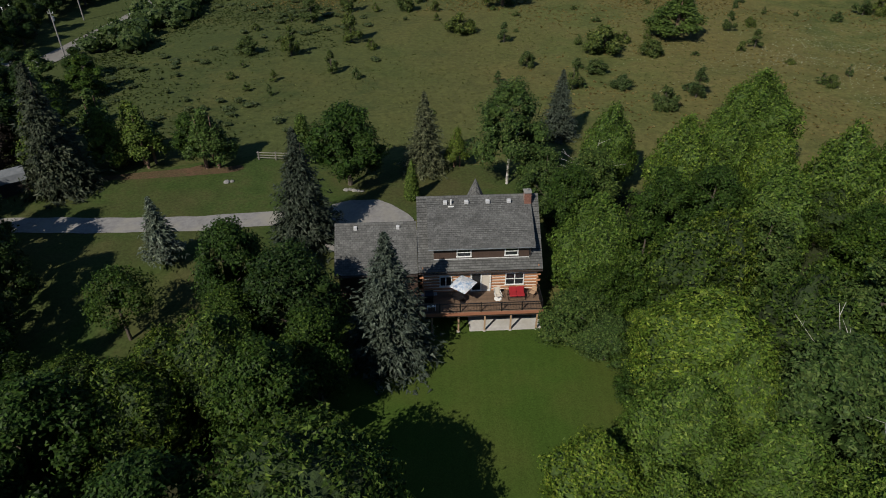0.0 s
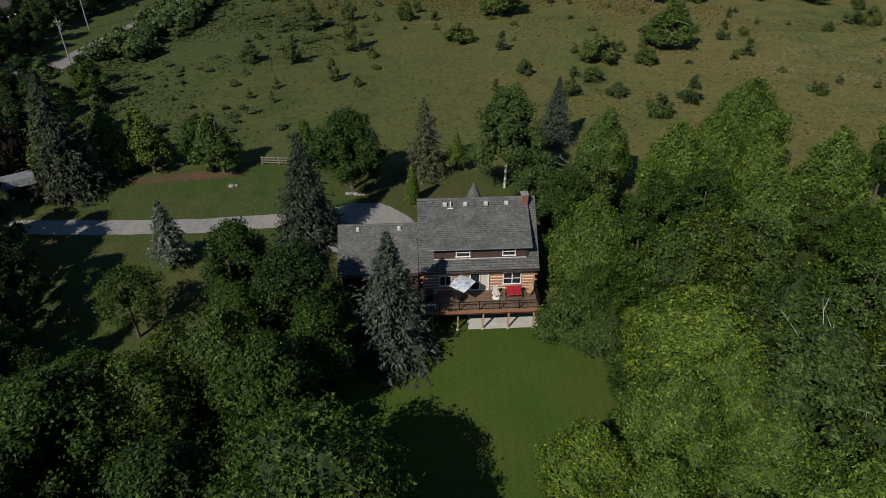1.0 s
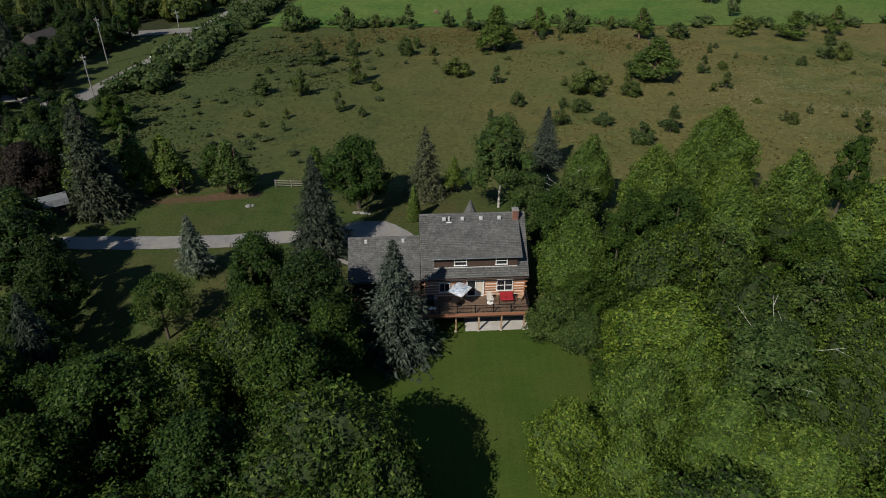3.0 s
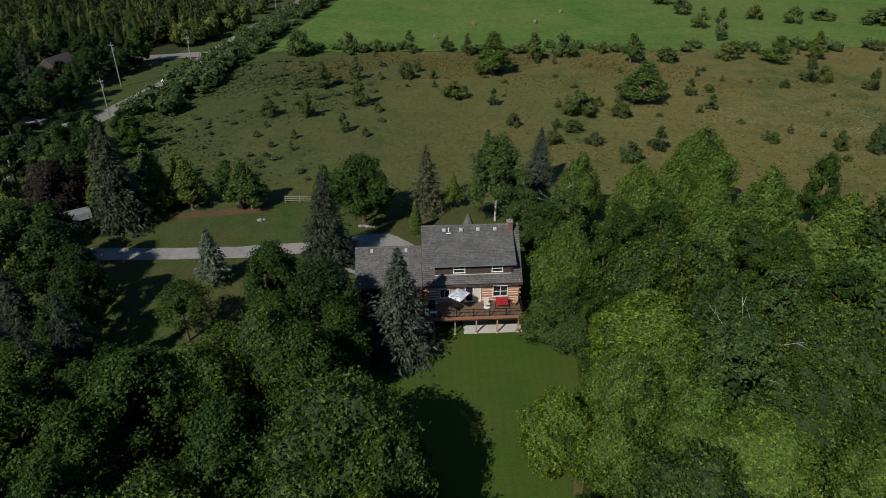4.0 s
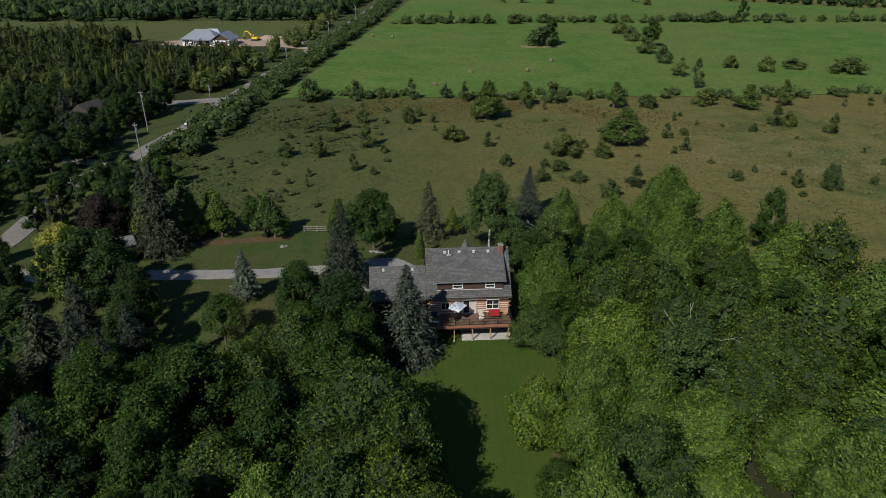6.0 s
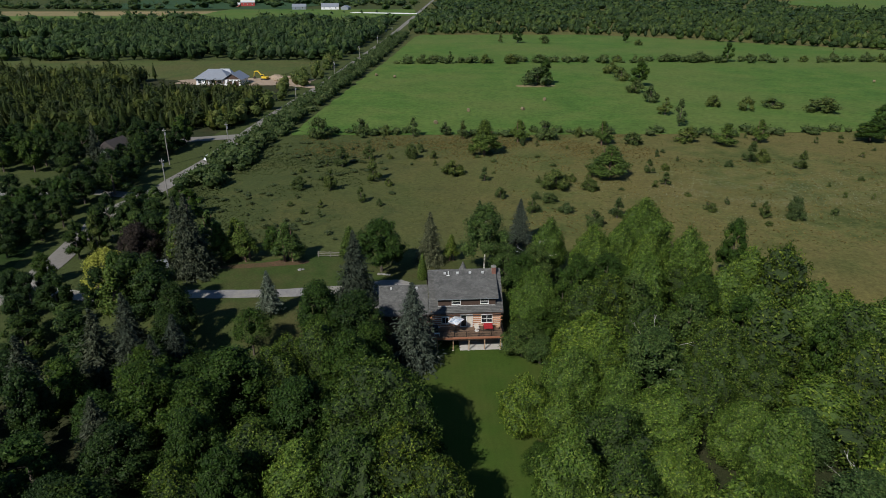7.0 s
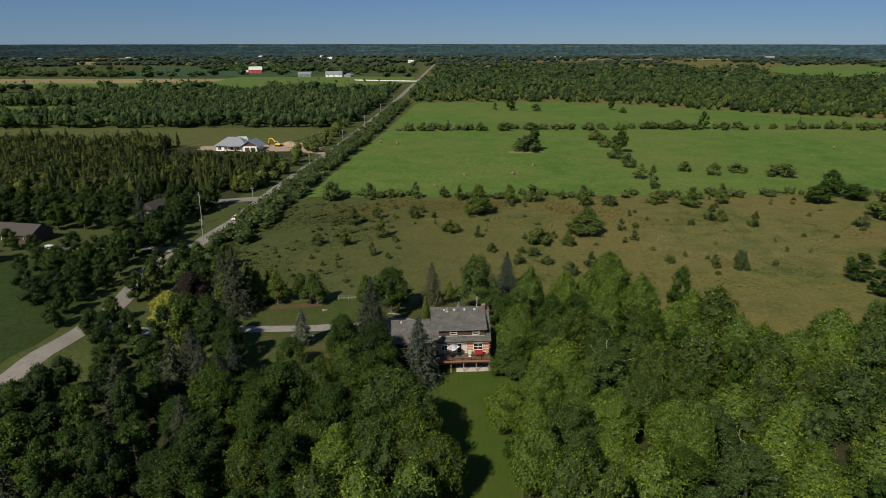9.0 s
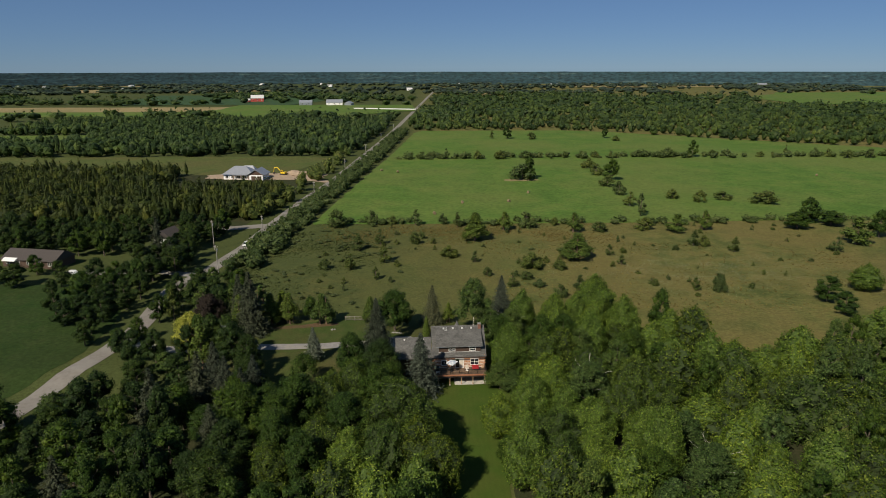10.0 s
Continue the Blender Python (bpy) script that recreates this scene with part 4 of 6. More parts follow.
def east_wood(x, y):
    edge = np.interp(x, (8, 18, 46, 56, 66, 80, 110), (66, 68, 62, 56, 50, 52, 60))
    left = np.interp(y, (-60, 10, 24, 30, 36, 44, 47, 70), (10.5, 11, 12, 17, 18, 17, 14, 13))
    return left < x and y < edge


def west_wood(x, y):
    right = np.interp(y, (-60, 10, 28, 34, 40, 46, 50), (1, -4, -10, -10.5, -10.5, -14, -15))
    if y > 36.5 and -37 < x < -20 or 8 < y < 34 and -66.5 - 0.05 * y < x < -60 - 0.11 * y:
        return False
    road = np.interp(y, (-60, 20, 44, 60, 75), (-103, -88, -79, -73, -70)) + np.interp(y, (0, 32, 40, 60, 66), (-4, 0, 14, 14, 2))
    return road + 1 < x < right and (y < 46 or x < -46) and y < 57


fill(3, 5000, (8, 112), (-10, 68), east_wood, ["ash", "grey", "elm", "ash", "elm", "maple"], (8.0, 13), (2.8, 4.7), 0.78, near, "east wood")
fill(6, 4000, (-100, -34), (-10, 57), west_wood, ["oak", "maple", "darkspruce", "maple", "oak"], (7.5, 12.5), (2.9, 4.7), 0.78, near, "west wood")
fill(5, 4000, (-34, 2), (-10, 57), west_wood, ["maple", "elm", "maple", "elm", "maple"], (7.5, 12.5), (2.9, 4.7), 0.78, near, "west wood")
fill(8, 900, (-170, -84), (-8, 180), lambda x, y: x < np.interp(y, (-10, 20, 40, 60, 108, 122, 180), (-110, -97, -92, -87, -87, -83, -82)) and not (37 < y < 78) and not (77 < y < 110 and x < -104) and not (112 < y < 142 and x < -100) and not (176 < y < 188),
     ["oak", "maple", "oak"], (7, 11), (3.0, 4.5), 0.66, lambda x, y: False, "roadside wood")

# shrubs and young trees of the meadow
MEADOW_A = [(-36.2, 122.0, 3.2, 2.3), (-27.8, 120.6, 5.9, 1.9), (-27.6, 143.5, 6.6, 2.4), (-17.4, 128.8, 7.5, 2.2), (-20.4, 151.5, 6.1, 1.8), (-19.0, 111.0, 4.2, 1.4), (4.4, 134.2, 3.9, 3.1),
            (-7.7, 151.2, 4.6, 2.2), (12.7, 128.1, 4.1, 1.4), (15.7, 113.8, 2.8, 1.5), (31.0, 121.2, 5.0, 3.8), (39.2, 119.0, 3.2, 2.5), (27.3, 109.9, 2.5, 2.3), (47.4, 131.7, 9.0, 6.0)]
MEADOW_B = [(30.0, 102.4, 2.4, 1.7), (21.9, 102.6, 4.7, 1.3), (40.8, 98.1, 5.2, 1.9), (34.5, 93.9, 3.4, 2.1), (59.6, 134.8, 4.2, 1.5), (65.0, 137.6, 2.0, 1.4), (60.6, 123.8, 3.7, 1.5), (64.4, 102.2, 2.1, 1.2),
            (74.8, 98.2, 4.1, 1.6), (81.2, 97.2, 5.1, 2.4), (85.0, 140.6, 2.0, 1.4), (93.3, 145.7, 6.3, 2.2), (96.9, 145.6, 3.9, 1.9), (104.5, 137.5, 5.7, 2.1)]
HEDGE = [(-39.8, 177.9, 6.9, 4.2), (-26.1, 183.6, 5.7, 2.9), (-17.5, 183.3, 3.5, 2.1), (-7.9, 180.8, 7.0, 2.6), (3.3, 182.7, 4.6, 2.1), (9.0, 176.6, 6.9, 1.8), (14.7, 155.5, 11.2, 5.3), (27.8, 172.4, 7.6, 3.5),
         (36.9, 177.2, 6.1, 4.2), (49.2, 179.1, 3.5, 1.7), (54.8, 168.2, 8.0, 3.6), (64.5, 167.9, 4.1, 3.6), (83.6, 170.9, 5.0, 4.1), (95.1, 167.1, 7.4, 4.8), (107.3, 170.2, 8.0, 3.1)]
HAY_A = [(117.8, 232.9, 5.1, 3.3), (127.8, 224.3, 5.5, 3.5), (141.7, 230.8, 4.0, 4.7), (158.1, 220.6, 6.0, 7.4), (52.1, 292.2, 9.0, 8.0), (89.9, 195.8, 10.6, 2.7), (91.6, 216.1, 7.5, 3.2), (94.3, 244.0, 7.0, 3.5),
         (95.2, 268.5, 6.3, 4.3), (98.7, 307.1, 6.9, 4.1), (100.2, 334.5, 6.6, 4.4), (-6.9, 381.3, 5.7, 4.0), (32.4, 379.9, 5.7, 3.2), (48.5, 379.3, 5.7, 6.0), (67.4, 384.6, 4.9, 6.1), (95.7, 383.6, 4.1, 2.4)]
HAY_B = [(132.1, 382.3, 4.1, 2.4), (170.5, 387.0, 6.6, 6.2), (205.8, 392.0, 4.2, 3.3), (237.7, 384.6, 4.1, 3.3), (276.3, 383.2, 6.6, 3.3), (286.4, 382.8, 5.8, 2.9), (296.8, 376.4, 5.7, 4.0),
         (312.8, 375.8, 6.5, 4.0), (90.9, 509.8, 6.2, 4.6), (163.4, 492.9, 5.0, 3.5), (55.6, 516.1, 8.3, 2.6), (108.0, 384.0, 5.0, 4.2), (118.0, 386.0, 4.6, 3.0), (150.0, 388.0, 5.0, 3.4)]
for row in MEADOW_A + MEADOW_B + HEDGE + HAY_A + HAY_B:
    x, y, h, r = row
    kind = "cedar" if h > 7.2 and r > 3.0 and y < 180 else "juniper" if h > r * 2.3 else "bush"
    plant(kind, x, y, h, r, y < 160, "meadow shrubs" if y < 185 else "hayfield shrubs")
for row in [("maple", 107.5, 88.0, 7.5, 4.2), ("maple", 106.1, 78.0, 6.5, 3.6), ("ash", 123.6, 96.5, 8.5, 4.0), ("maple", 101.7, 286.7, 13.1, 4.9), ("maple", 56.0, 294.0, 13.0, 5.0), ("maple", 188.9, 386.4, 12.4, 4.2), ("juniper", 261.0, 393.2, 8.4, 1.7), ("maple", 69.5, 515.5, 11.4, 4.6),
            ("maple", 159.7, 516.9, 10.4, 3.1), ("juniper", 10.4, 380.7, 8.1, 2.8), ("maple", 155.1, 179.9, 10.8, 5.3), ("maple", 145.0, 170.4, 7.0, 6.0), ("cedar", 153.9, 146.8, 10.6, 6.2),
            ("maple", 161.5, 174.7, 6.6, 5.8), ("maple", 168.7, 156.2, 11.0, 4.3), ("juniper", 140.7, 137.3, 5.7, 2.4)]:
    plant(*row, False)
fill(21, 90, (-45, 140), (92, 178), lambda x, y: True, ["bush", "juniper"], (0.9, 2.6), (0.6, 1.3), 2.2, lambda x, y: False, "meadow shrubs")


# ---- growth that nobody could count ----
def scatter_tufts(name, seed, count, place, size, mat, label, tall=1.0):
    rng = np.random.default_rng(seed)
    pts = place(rng, count)
    z = np.array([height(x, y) for x, y in pts])
    s = rng.uniform(0.6, 1.3, len(pts)) * size
    blocks = []
    for k in range(3):
        a = rng.uniform(0, math.pi, len(pts))
        d = np.stack([np.cos(a), np.sin(a), np.zeros(len(pts))], 1)
        lean = rng.normal(size=(len(pts), 3)) * (0.35, 0.35, 0)
        c = np.stack([pts[:, 0], pts[:, 1], z - 0.03], 1)
        top = c + (lean + np.array([0, 0, tall])) * s[:, None]
        v = np.stack([c - d * s[:, None] * 0.5, c + d * s[:, None] * 0.5, top + d * s[:, None] * 0.28, top - d * s[:, None] * 0.28], 1).reshape(-1, 3)
        blocks.append((v, np.arange(len(v)).reshape(-1, 4)))
    v, f = joined(blocks)
    return tagged(piece(name, v, f, mat), label, "grass", "", "stuff")


def meadow_place(rng, n):
    y = 78 + 105 * rng.uniform(0, 1, n) ** 1.1
    x = rng.uniform(-62, 150, n)
    keep = [(noise.noise((a * 0.06, b * 0.06, 2.0)) + rng.uniform(-0.25, 0.5)) > 0 and not (b < 80 and a < 10) and not (b < 88 and 10 < a < 45) for a, b in zip(x, y)]
    return np.stack([x, y], 1)[keep]


def tan_place(rng, n):
    y = np.where(rng.uniform(0, 1, n) < 0.55, rng.normal(168, 9, n), rng.uniform(80, 182, n))
    x = np.where(y > 150, rng.uniform(-46, 70, n), rng.uniform(15, 140, n))
    keep = [(noise.noise((a * 0.05, b * 0.05, 12.0)) + rng.uniform(-0.3, 0.35)) > 0 and 82 < b < 183 for a, b in zip(x, y)]
    return np.stack([x, y], 1)[keep]


def flower_place(rng, n):
    x, y = rng.normal(85, 22, n), rng.normal(116, 11, n)
    keep = [noise.noise((a * 0.09, b * 0.15, 22.0)) + rng.uniform(-0.3, 0.3) > 0 and 92 < b < 145 for a, b in zip(x, y)]
    return np.stack([x, y], 1)[keep]


def scrub_place(rng, n):
    y = rng.uniform(84, 172, n)
    x = rng.uniform(-66, -10, n)
    keep = [noise.noise((a * 0.05, b * 0.05, 32.0)) + rng.uniform(-0.9, 0.5) > (a + 54) * 0.022 for a, b in zip(x, y)]
    return np.stack([x, y], 1)[keep]


scatter_tufts("meadow_grass", 31, 16000, meadow_place, 0.26, M_TUFT, "rough green meadow grass and weeds", 0.45)
scatter_tufts("dry_grass", 32, 15000, tan_place, 0.40, M_TAN, "dry tan grass in the meadow", 0.45)
scatter_tufts("wild_flowers", 33, 8000, flower_place, 0.15, M_FLOWER, "white wild flowers in the meadow", 0.5)
scatter_tufts("weeds", 34, 26000, scrub_place, 0.34, M_BRAMBLE, "dark green weeds and brambles beside the road", 0.6)


def clumps(name, seed, places, leaf, label, per, size, cone=0.0):
    """Distant woodland: each tree a lumpy core with a skin of large leaf tufts."""
    rng = np.random.default_rng(seed)
    blocks = []
    for x, y, h, r in places:
        z = height(x, y)
        if rng.uniform() < cone:
            u = (ICO_V[:, 2:] + 1) / 2
            blocks.append((ICO_V * (r * 0.62, r * 0.62, h * 0.52) * np.concatenate([1.25 - u, 1.25 - u, np.ones((12, 1))], 1) + np.array([x, y, z + h * 0.55]), ICO_F))
            v = rng.uniform(0.12, 1.0, per)
            a = rng.uniform(0, 6.28, per)
            d = np.stack([np.cos(a), np.sin(a), np.full(per, 0.45)], 1)
            c = np.array([x, y, z]) + np.stack([np.cos(a) * r * 0.85 * (1.12 - v), np.sin(a) * r * 0.85 * (1.12 - v), v * h * 1.12], 1)
            blocks.append(tufts(c, d + rng.normal(size=(per, 3)) * 0.5, size * r * 0.8, rng, 1.3))
            continue
        for k in range(3 if per else 2):
            a = rng.uniform(0, 6.28)
            p = np.array([x + math.cos(a) * r * 0.4, y + math.sin(a) * r * 0.4, z + h * rng.uniform(0.4, 0.72)])
            blocks.append((ICO_V * (r * 0.66, r * 0.66, h * 0.24) * rng.uniform(0.8, 1.2, (12, 1)) + p, ICO_F))
        blocks.append((ICO_V * (r * 0.80, r * 0.80, h * 0.42) * rng.uniform(0.85, 1.1, (12, 1)) + np.array([x, y, z + h * 0.42]), ICO_F))
        if per:
            d = unit(rng.normal(size=(per, 3)) + np.array([0, -0.3, 0.5]))
            c = np.array([x, y, z + h * 0.52]) + d * (r * 0.98, r * 0.98, h * 0.46) * rng.uniform(0.82, 1.08, (per, 1))
            blocks.append(tufts(c, d + rng.normal(size=(per, 3)) * 0.5, size * r, rng))
    v, f = joined(blocks)
    return tagged(piece(name, v, f, leaf), label, "trees", "", "stuff")


def wood(seed, count, xs, ys, inside, hs, rs):
    rnd = random.Random(seed)
    out = []
    for _ in range(count):
        x, y = rnd.uniform(*xs), rnd.uniform(*ys)
        if inside(x, y):
            out.append((x, y, rnd.uniform(*hs), rnd.uniform(*rs)))
    return out


def scrubby(x, y):
    return noise.noise((x * 0.045, y * 0.045, 32.0)) + noise.noise((x * 0.15, y * 0.15, 8.0)) * 0.5 > (x + 40) * 0.012


def road_x(y):
    return float(np.interp(y, [p[1] for p in ROAD_LINE], [p[0] for p in ROAD_LINE]))


clumps("young_wood", 41, wood(41, 2000, (-330, -76), (186, 318), lambda x, y: x < road_x(y) - 9 and not (258 < y and -150 < x < -76) and not (y < 192 and x > -110), (6, 10.5), (2.2, 4.0)), M_YOUNG,
       "dense young wood beyond the road", 40, 0.16, 0.6)
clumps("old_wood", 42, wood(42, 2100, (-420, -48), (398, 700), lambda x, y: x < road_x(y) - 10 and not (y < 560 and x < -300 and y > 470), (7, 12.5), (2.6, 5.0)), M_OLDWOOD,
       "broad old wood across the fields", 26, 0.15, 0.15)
clumps("roadside_hedge", 43, [(road_x(y) + 5.5 + dx, y, h, r) for y, dx, h, r in
       [(126 + i * 1.1, random.Random(i).uniform(-1, 10), random.Random(i + 900).uniform(2.4, 5.6), random.Random(i + 500).uniform(1.6, 3.0)) for i in range(420)]], M_SCRUB,
       "unbroken hedge of shrubs along the road", 40, 0.22)
clumps("bramble_scrub", 48, wood(48, 420, (-64, 5), (86, 172), scrubby, (0.3, 1.0), (0.5, 1.2)), M_BRAMBLE, "low soft brambles and weeds in rough grass", 26, 0.2)
clumps("verge_trees", 44, wood(44, 150, (-85, -62), (196, 560), lambda x, y: road_x(y) - 14 < x < road_x(y) - 5, (4, 9), (2.0, 3.4)), M_SCRUB, "ragged trees along the road", 40, 0.22)
clumps("field_hedge", 45, wood(45, 70, (-42, 190), (179, 187), lambda x, y: True, (1.0, 2.8), (1.2, 2.4)), M_SCRUB, "low hedge between meadow and hayfield", 36, 0.22)
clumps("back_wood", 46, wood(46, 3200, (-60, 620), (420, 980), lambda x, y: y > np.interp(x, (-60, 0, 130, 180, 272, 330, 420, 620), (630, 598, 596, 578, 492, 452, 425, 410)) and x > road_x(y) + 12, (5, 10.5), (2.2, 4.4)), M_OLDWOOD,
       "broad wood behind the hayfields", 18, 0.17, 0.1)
clumps("hay_hedge", 47, wood(47, 110, (-25, 345), (379, 392), lambda x, y: True, (1.5, 5.0), (1.6, 3.6)), M_SCRUB, "broken hedge across the hayfield", 36, 0.2)


def far_places(seed, count):
    rnd = random.Random(seed)
    out = []
    while len(out) < count:
        y = 700 + 1850 * rnd.random() ** 1.25
        x = rnd.uniform(-0.85, 0.85) * (y + 150)
        if abs(x - road_x(min(y, 1900))) < 14 and y < 1500:
            continue
        if y < 1080 and -860 < x < -20 and y > 800:
            continue
        if 940 < y < 1600 and x > 0.47 * y + 60 and rnd.random() < 0.93:
            continue
        patch = noise.noise((x * 0.0022, y * 0.0045, 51.0)) + 0.5 * noise.noise((x * 0.008, y * 0.012, 52.0))
        if patch > (-0.12 if x > 0 and y < 1300 else 0.0 if y < 2400 else -0.05) or rnd.random() < 0.06:
            g = 1 + y / 2600
            out.append((x, y, rnd.uniform(8, 12), rnd.uniform(5, 8) * g))
    return out


FAR = far_places(61, 3200)
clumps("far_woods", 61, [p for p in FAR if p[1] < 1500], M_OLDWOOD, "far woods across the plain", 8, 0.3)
clumps("distant_woods", 62, [p for p in FAR if p[1] >= 1500], M_HAZYWOOD, "distant woods towards the horizon", 0, 0.3)

# ---- the log house ----
HOUSE = pose(3.7, 48.4, 0, 0, 0, 2.5)
house = thing("house", HOUSE, "two-storey log house with white chinking and grey shingle roof", "house")
DECK_Z, HALF, DEPTH, EAVE_Z, RIDGE_Y, RIDGE_Z = 2.5, 5.4, 9.2, 5.2, 4.6, 10.2


def courses(bm, x0, x1, y0, z0, y1, z1, rows, thick=0.16, skip=None):
    """A roof slope from its eave (y0, z0) to its ridge (y1, z1), laid in overlapping courses."""
    d = Vector((0, y1 - y0, z1 - z0))
    n = Vector((0, -d.z, d.y)).normalized()
    if n.z < 0:
        n = -n
    base = Vector((0, y0, z0))
    line = [base - n * thick]
    for i in range(rows):
        line += [base + d * (i / rows) + n * 0.035, base + d * ((i + 1) / rows) + n * 0.008]
    pairs = [[bm.verts.new((x, p.y, p.z)) for x in (x0, x1)] for p in line]
    for (a, b), (c, e) in zip(pairs, pairs[1:]):
        bm.faces.new((a, b, e, c))
    body = [Vector((0, y0, z0)), Vector((0, y1, z1)), Vector((0, y1, z1)) - n * thick, Vector((0, y0, z0)) - n * thick]
    prism(bm, [(p.y, p.z) for p in body], x0 + 0.01, x1 - 0.01)
    return bm


def window(parent, x0, x1, z0, z1, y, split=1, bars=0, name="window", frame_mat=None):
    w = part(name, block((x0, y - 0.04, z0), (x1, y + 0.10, z1)), M_GLASS, parent)
    bm = bmesh.new()
    e = 0.09
    slab(bm, (x0 - e, y - 0.10, z0 - e), (x0, y + 0.06, z1 + e), 0.01)
    slab(bm, (x1, y - 0.10, z0 - e), (x1 + e, y + 0.06, z1 + e), 0.01)
    slab(bm, (x0, y - 0.10, z1), (x1, y + 0.06, z1 + e), 0.01)
    for k in range(1, split + 1):
        x = x0 + (x1 - x0) * k / (split + 1)
        slab(bm, (x - 0.045, y - 0.085, z0), (x + 0.045, y + 0.05, z1), 0.005)
    for k in range(1, bars + 1):
        z = z0 + (z1 - z0) * k / (bars + 1)
        slab(bm, (x0, y - 0.075, z - 0.035), (x1, y + 0.05, z + 0.035), 0.005)
    part("window_frame", bm, frame_mat or M_TRIM, w, "white painted frame")
    part("window_sill", block((x0 - e - 0.04, y - 0.15, z0 - e), (x1 + e + 0.04, y + 0.06, z0), 0.01), frame_mat or M_TRIM, w)
    return w


# lower storey: chinked wall with logs laid on it
core = part("log_wall", block((-HALF, 0.02, DECK_Z - 0.25), (HALF, DEPTH, EAVE_Z + 0.35)), M_CHINK, house, "white chinking between squared logs")
part("basement_wall", block((-HALF + 0.05, 0.06, -0.4), (HALF - 0.05, DEPTH - 0.05, DECK_Z - 0.25)), M_CONCRETE, house, "pale concrete basement wall")
DOOR = (-0.85, 0.95)
OPEN = [(-3.75, -2.75, 3.25, 4.25), (DOOR[0], DOOR[1], DECK_Z, 4.6), (2.45, 4.05, 3.2, 4.45)]
LOG_H, PITCH = 0.205, 0.345
log_meshes = {}


def log_mesh(length, key):
    if key not in log_meshes:
        bm = block((0, -0.06, 0), (length, 0.06, LOG_H), 0.03)
        me = bpy.data.meshes.new("log")
        bm.to_mesh(me)
        bm.free()
        me.materials.append(M_LOG)
        log_meshes[key] = me
    return log_meshes[key]


for i in range(9):
    z = DECK_Z - 0.1 + i * PITCH
    cuts = sorted((a - 0.1, b + 0.1) for a, b, lo, hi in OPEN if z + LOG_H > lo - 0.06 and z < hi + 0.06)
    x = -HALF - (0.32 if i % 2 else 0.02)
    end = HALF + (0.32 if i % 2 else 0.02)
    for a, b in cuts + [(end, end)]:
        if a - x > 0.05:
            o = new("log", log_mesh(a - x, round(a - x, 3)))
            o.location, o.parent = (x, 0, z), core
        x = b
    for side in (1, -1):
        l = DEPTH + (0.02 if i % 2 else 0.64)
        o = new("log", log_mesh(l, round(l, 3)))
        o.matrix_local = pose(side * HALF, -0.32 if not i % 2 else -0.01, z + PITCH * 0.5, 0, 0, 90) @ Matrix.Diagonal((1, side * -1, 1, 1))
        o.parent = core
window(house, *OPEN[0], 0.0, 1, 0)
window(house, *OPEN[2], 0.0, 1, 1)
patio = part("patio_door", block((DOOR[0], -0.02, DECK_Z + 0.05), (DOOR[1], 0.08, 4.6)), M_GLASS, house, "glass sliding patio door")
bm = bmesh.new()
for a in (DOOR[0] - 0.05, 0.02, DOOR[1] - 0.07):
    slab(bm, (a, -0.12, DECK_Z), (a + 0.12, 0.05, 4.62), 0.01)
slab(bm, (DOOR[0], -0.11, 4.52), (DOOR[1], 0.05, 4.66), 0.01)
slab(bm, (DOOR[0], -0.11, DECK_Z), (DOOR[1], 0.05, DECK_Z + 0.1), 0.01)
part("door_frame", bm, M_TRIM, patio, "white door frame")
part("curtain", block((0.16, -0.06, DECK_Z + 0.15), (DOOR[1] - 0.08, -0.03, 4.5)), M_BEIGE, patio, "pale curtain behind the open door")
part("door_handle", block((0.04, -0.16, 3.45), (0.07, -0.12, 3.7), 0.005), M_BLACK, patio)

# roof: steep main slopes, a long dormer over the deck side
roof = part("roof", courses(bmesh.new(), -HALF - 0.4, HALF + 0.35, -0.5, EAVE_Z, RIDGE_Y, RIDGE_Z, 30), M_SHINGLE, house, "grey weathered shingle roof")
part("roof_back", courses(bmesh.new(), -HALF - 0.4, HALF + 0.35, DEPTH + 0.5, EAVE_Z, RIDGE_Y, RIDGE_Z, 30), M_SHINGLE, house, "grey weathered shingle roof")
part("ridge_cap", prism(bmesh.new(), [(RIDGE_Y - 0.22, RIDGE_Z - 0.05), (RIDGE_Y, RIDGE_Z + 0.16), (RIDGE_Y + 0.22, RIDGE_Z - 0.05)], -HALF - 0.4, HALF + 0.35), M_SHINGLE, house)
gable = bmesh.new()
for x0, x1 in ((-HALF, -HALF + 0.2), (HALF - 0.2, HALF)):
    prism(gable, [(0.0, EAVE_Z + 0.3), (DEPTH, EAVE_Z + 0.3), (RIDGE_Y, RIDGE_Z - 0.22)], x0, x1)
part("gable", gable, M_SIDING, house, "dark brown gable boarding")
DW0, DW1, DY, DTOP = -4.35, 4.5, 0.36, 7.55
dormer = part("dormer", prism(bmesh.new(), [(DY, 5.9), (DY, DTOP), (RIDGE_Y, RIDGE_Z - 0.1), (RIDGE_Y, 8.5)], DW0, DW1), M_SIDING, house, "dark brown boarded dormer wall")
part("dormer_roof", courses(bmesh.new(), DW0 - 0.5, DW1 + 0.5, DY - 0.45, 7.42, RIDGE_Y + 0.05, RIDGE_Z + 0.06, 26, 0.14), M_SHINGLE, house, "grey weathered shingle roof")
part("fascia", block((DW0 - 0.5, DY - 0.50, 7.32), (DW1 + 0.5, DY - 0.46, 7.42), 0.01), M_STEEL, house, "pale weathered gutter board")
bm = bmesh.new()
for i in range(44):
    x = DW0 + 0.1 + i * 0.2
    slab(bm, (x - 0.025, DY - 0.03, 6.1), (x + 0.025, DY, 7.4))
part("batten", bm, M_SIDING, dormer)
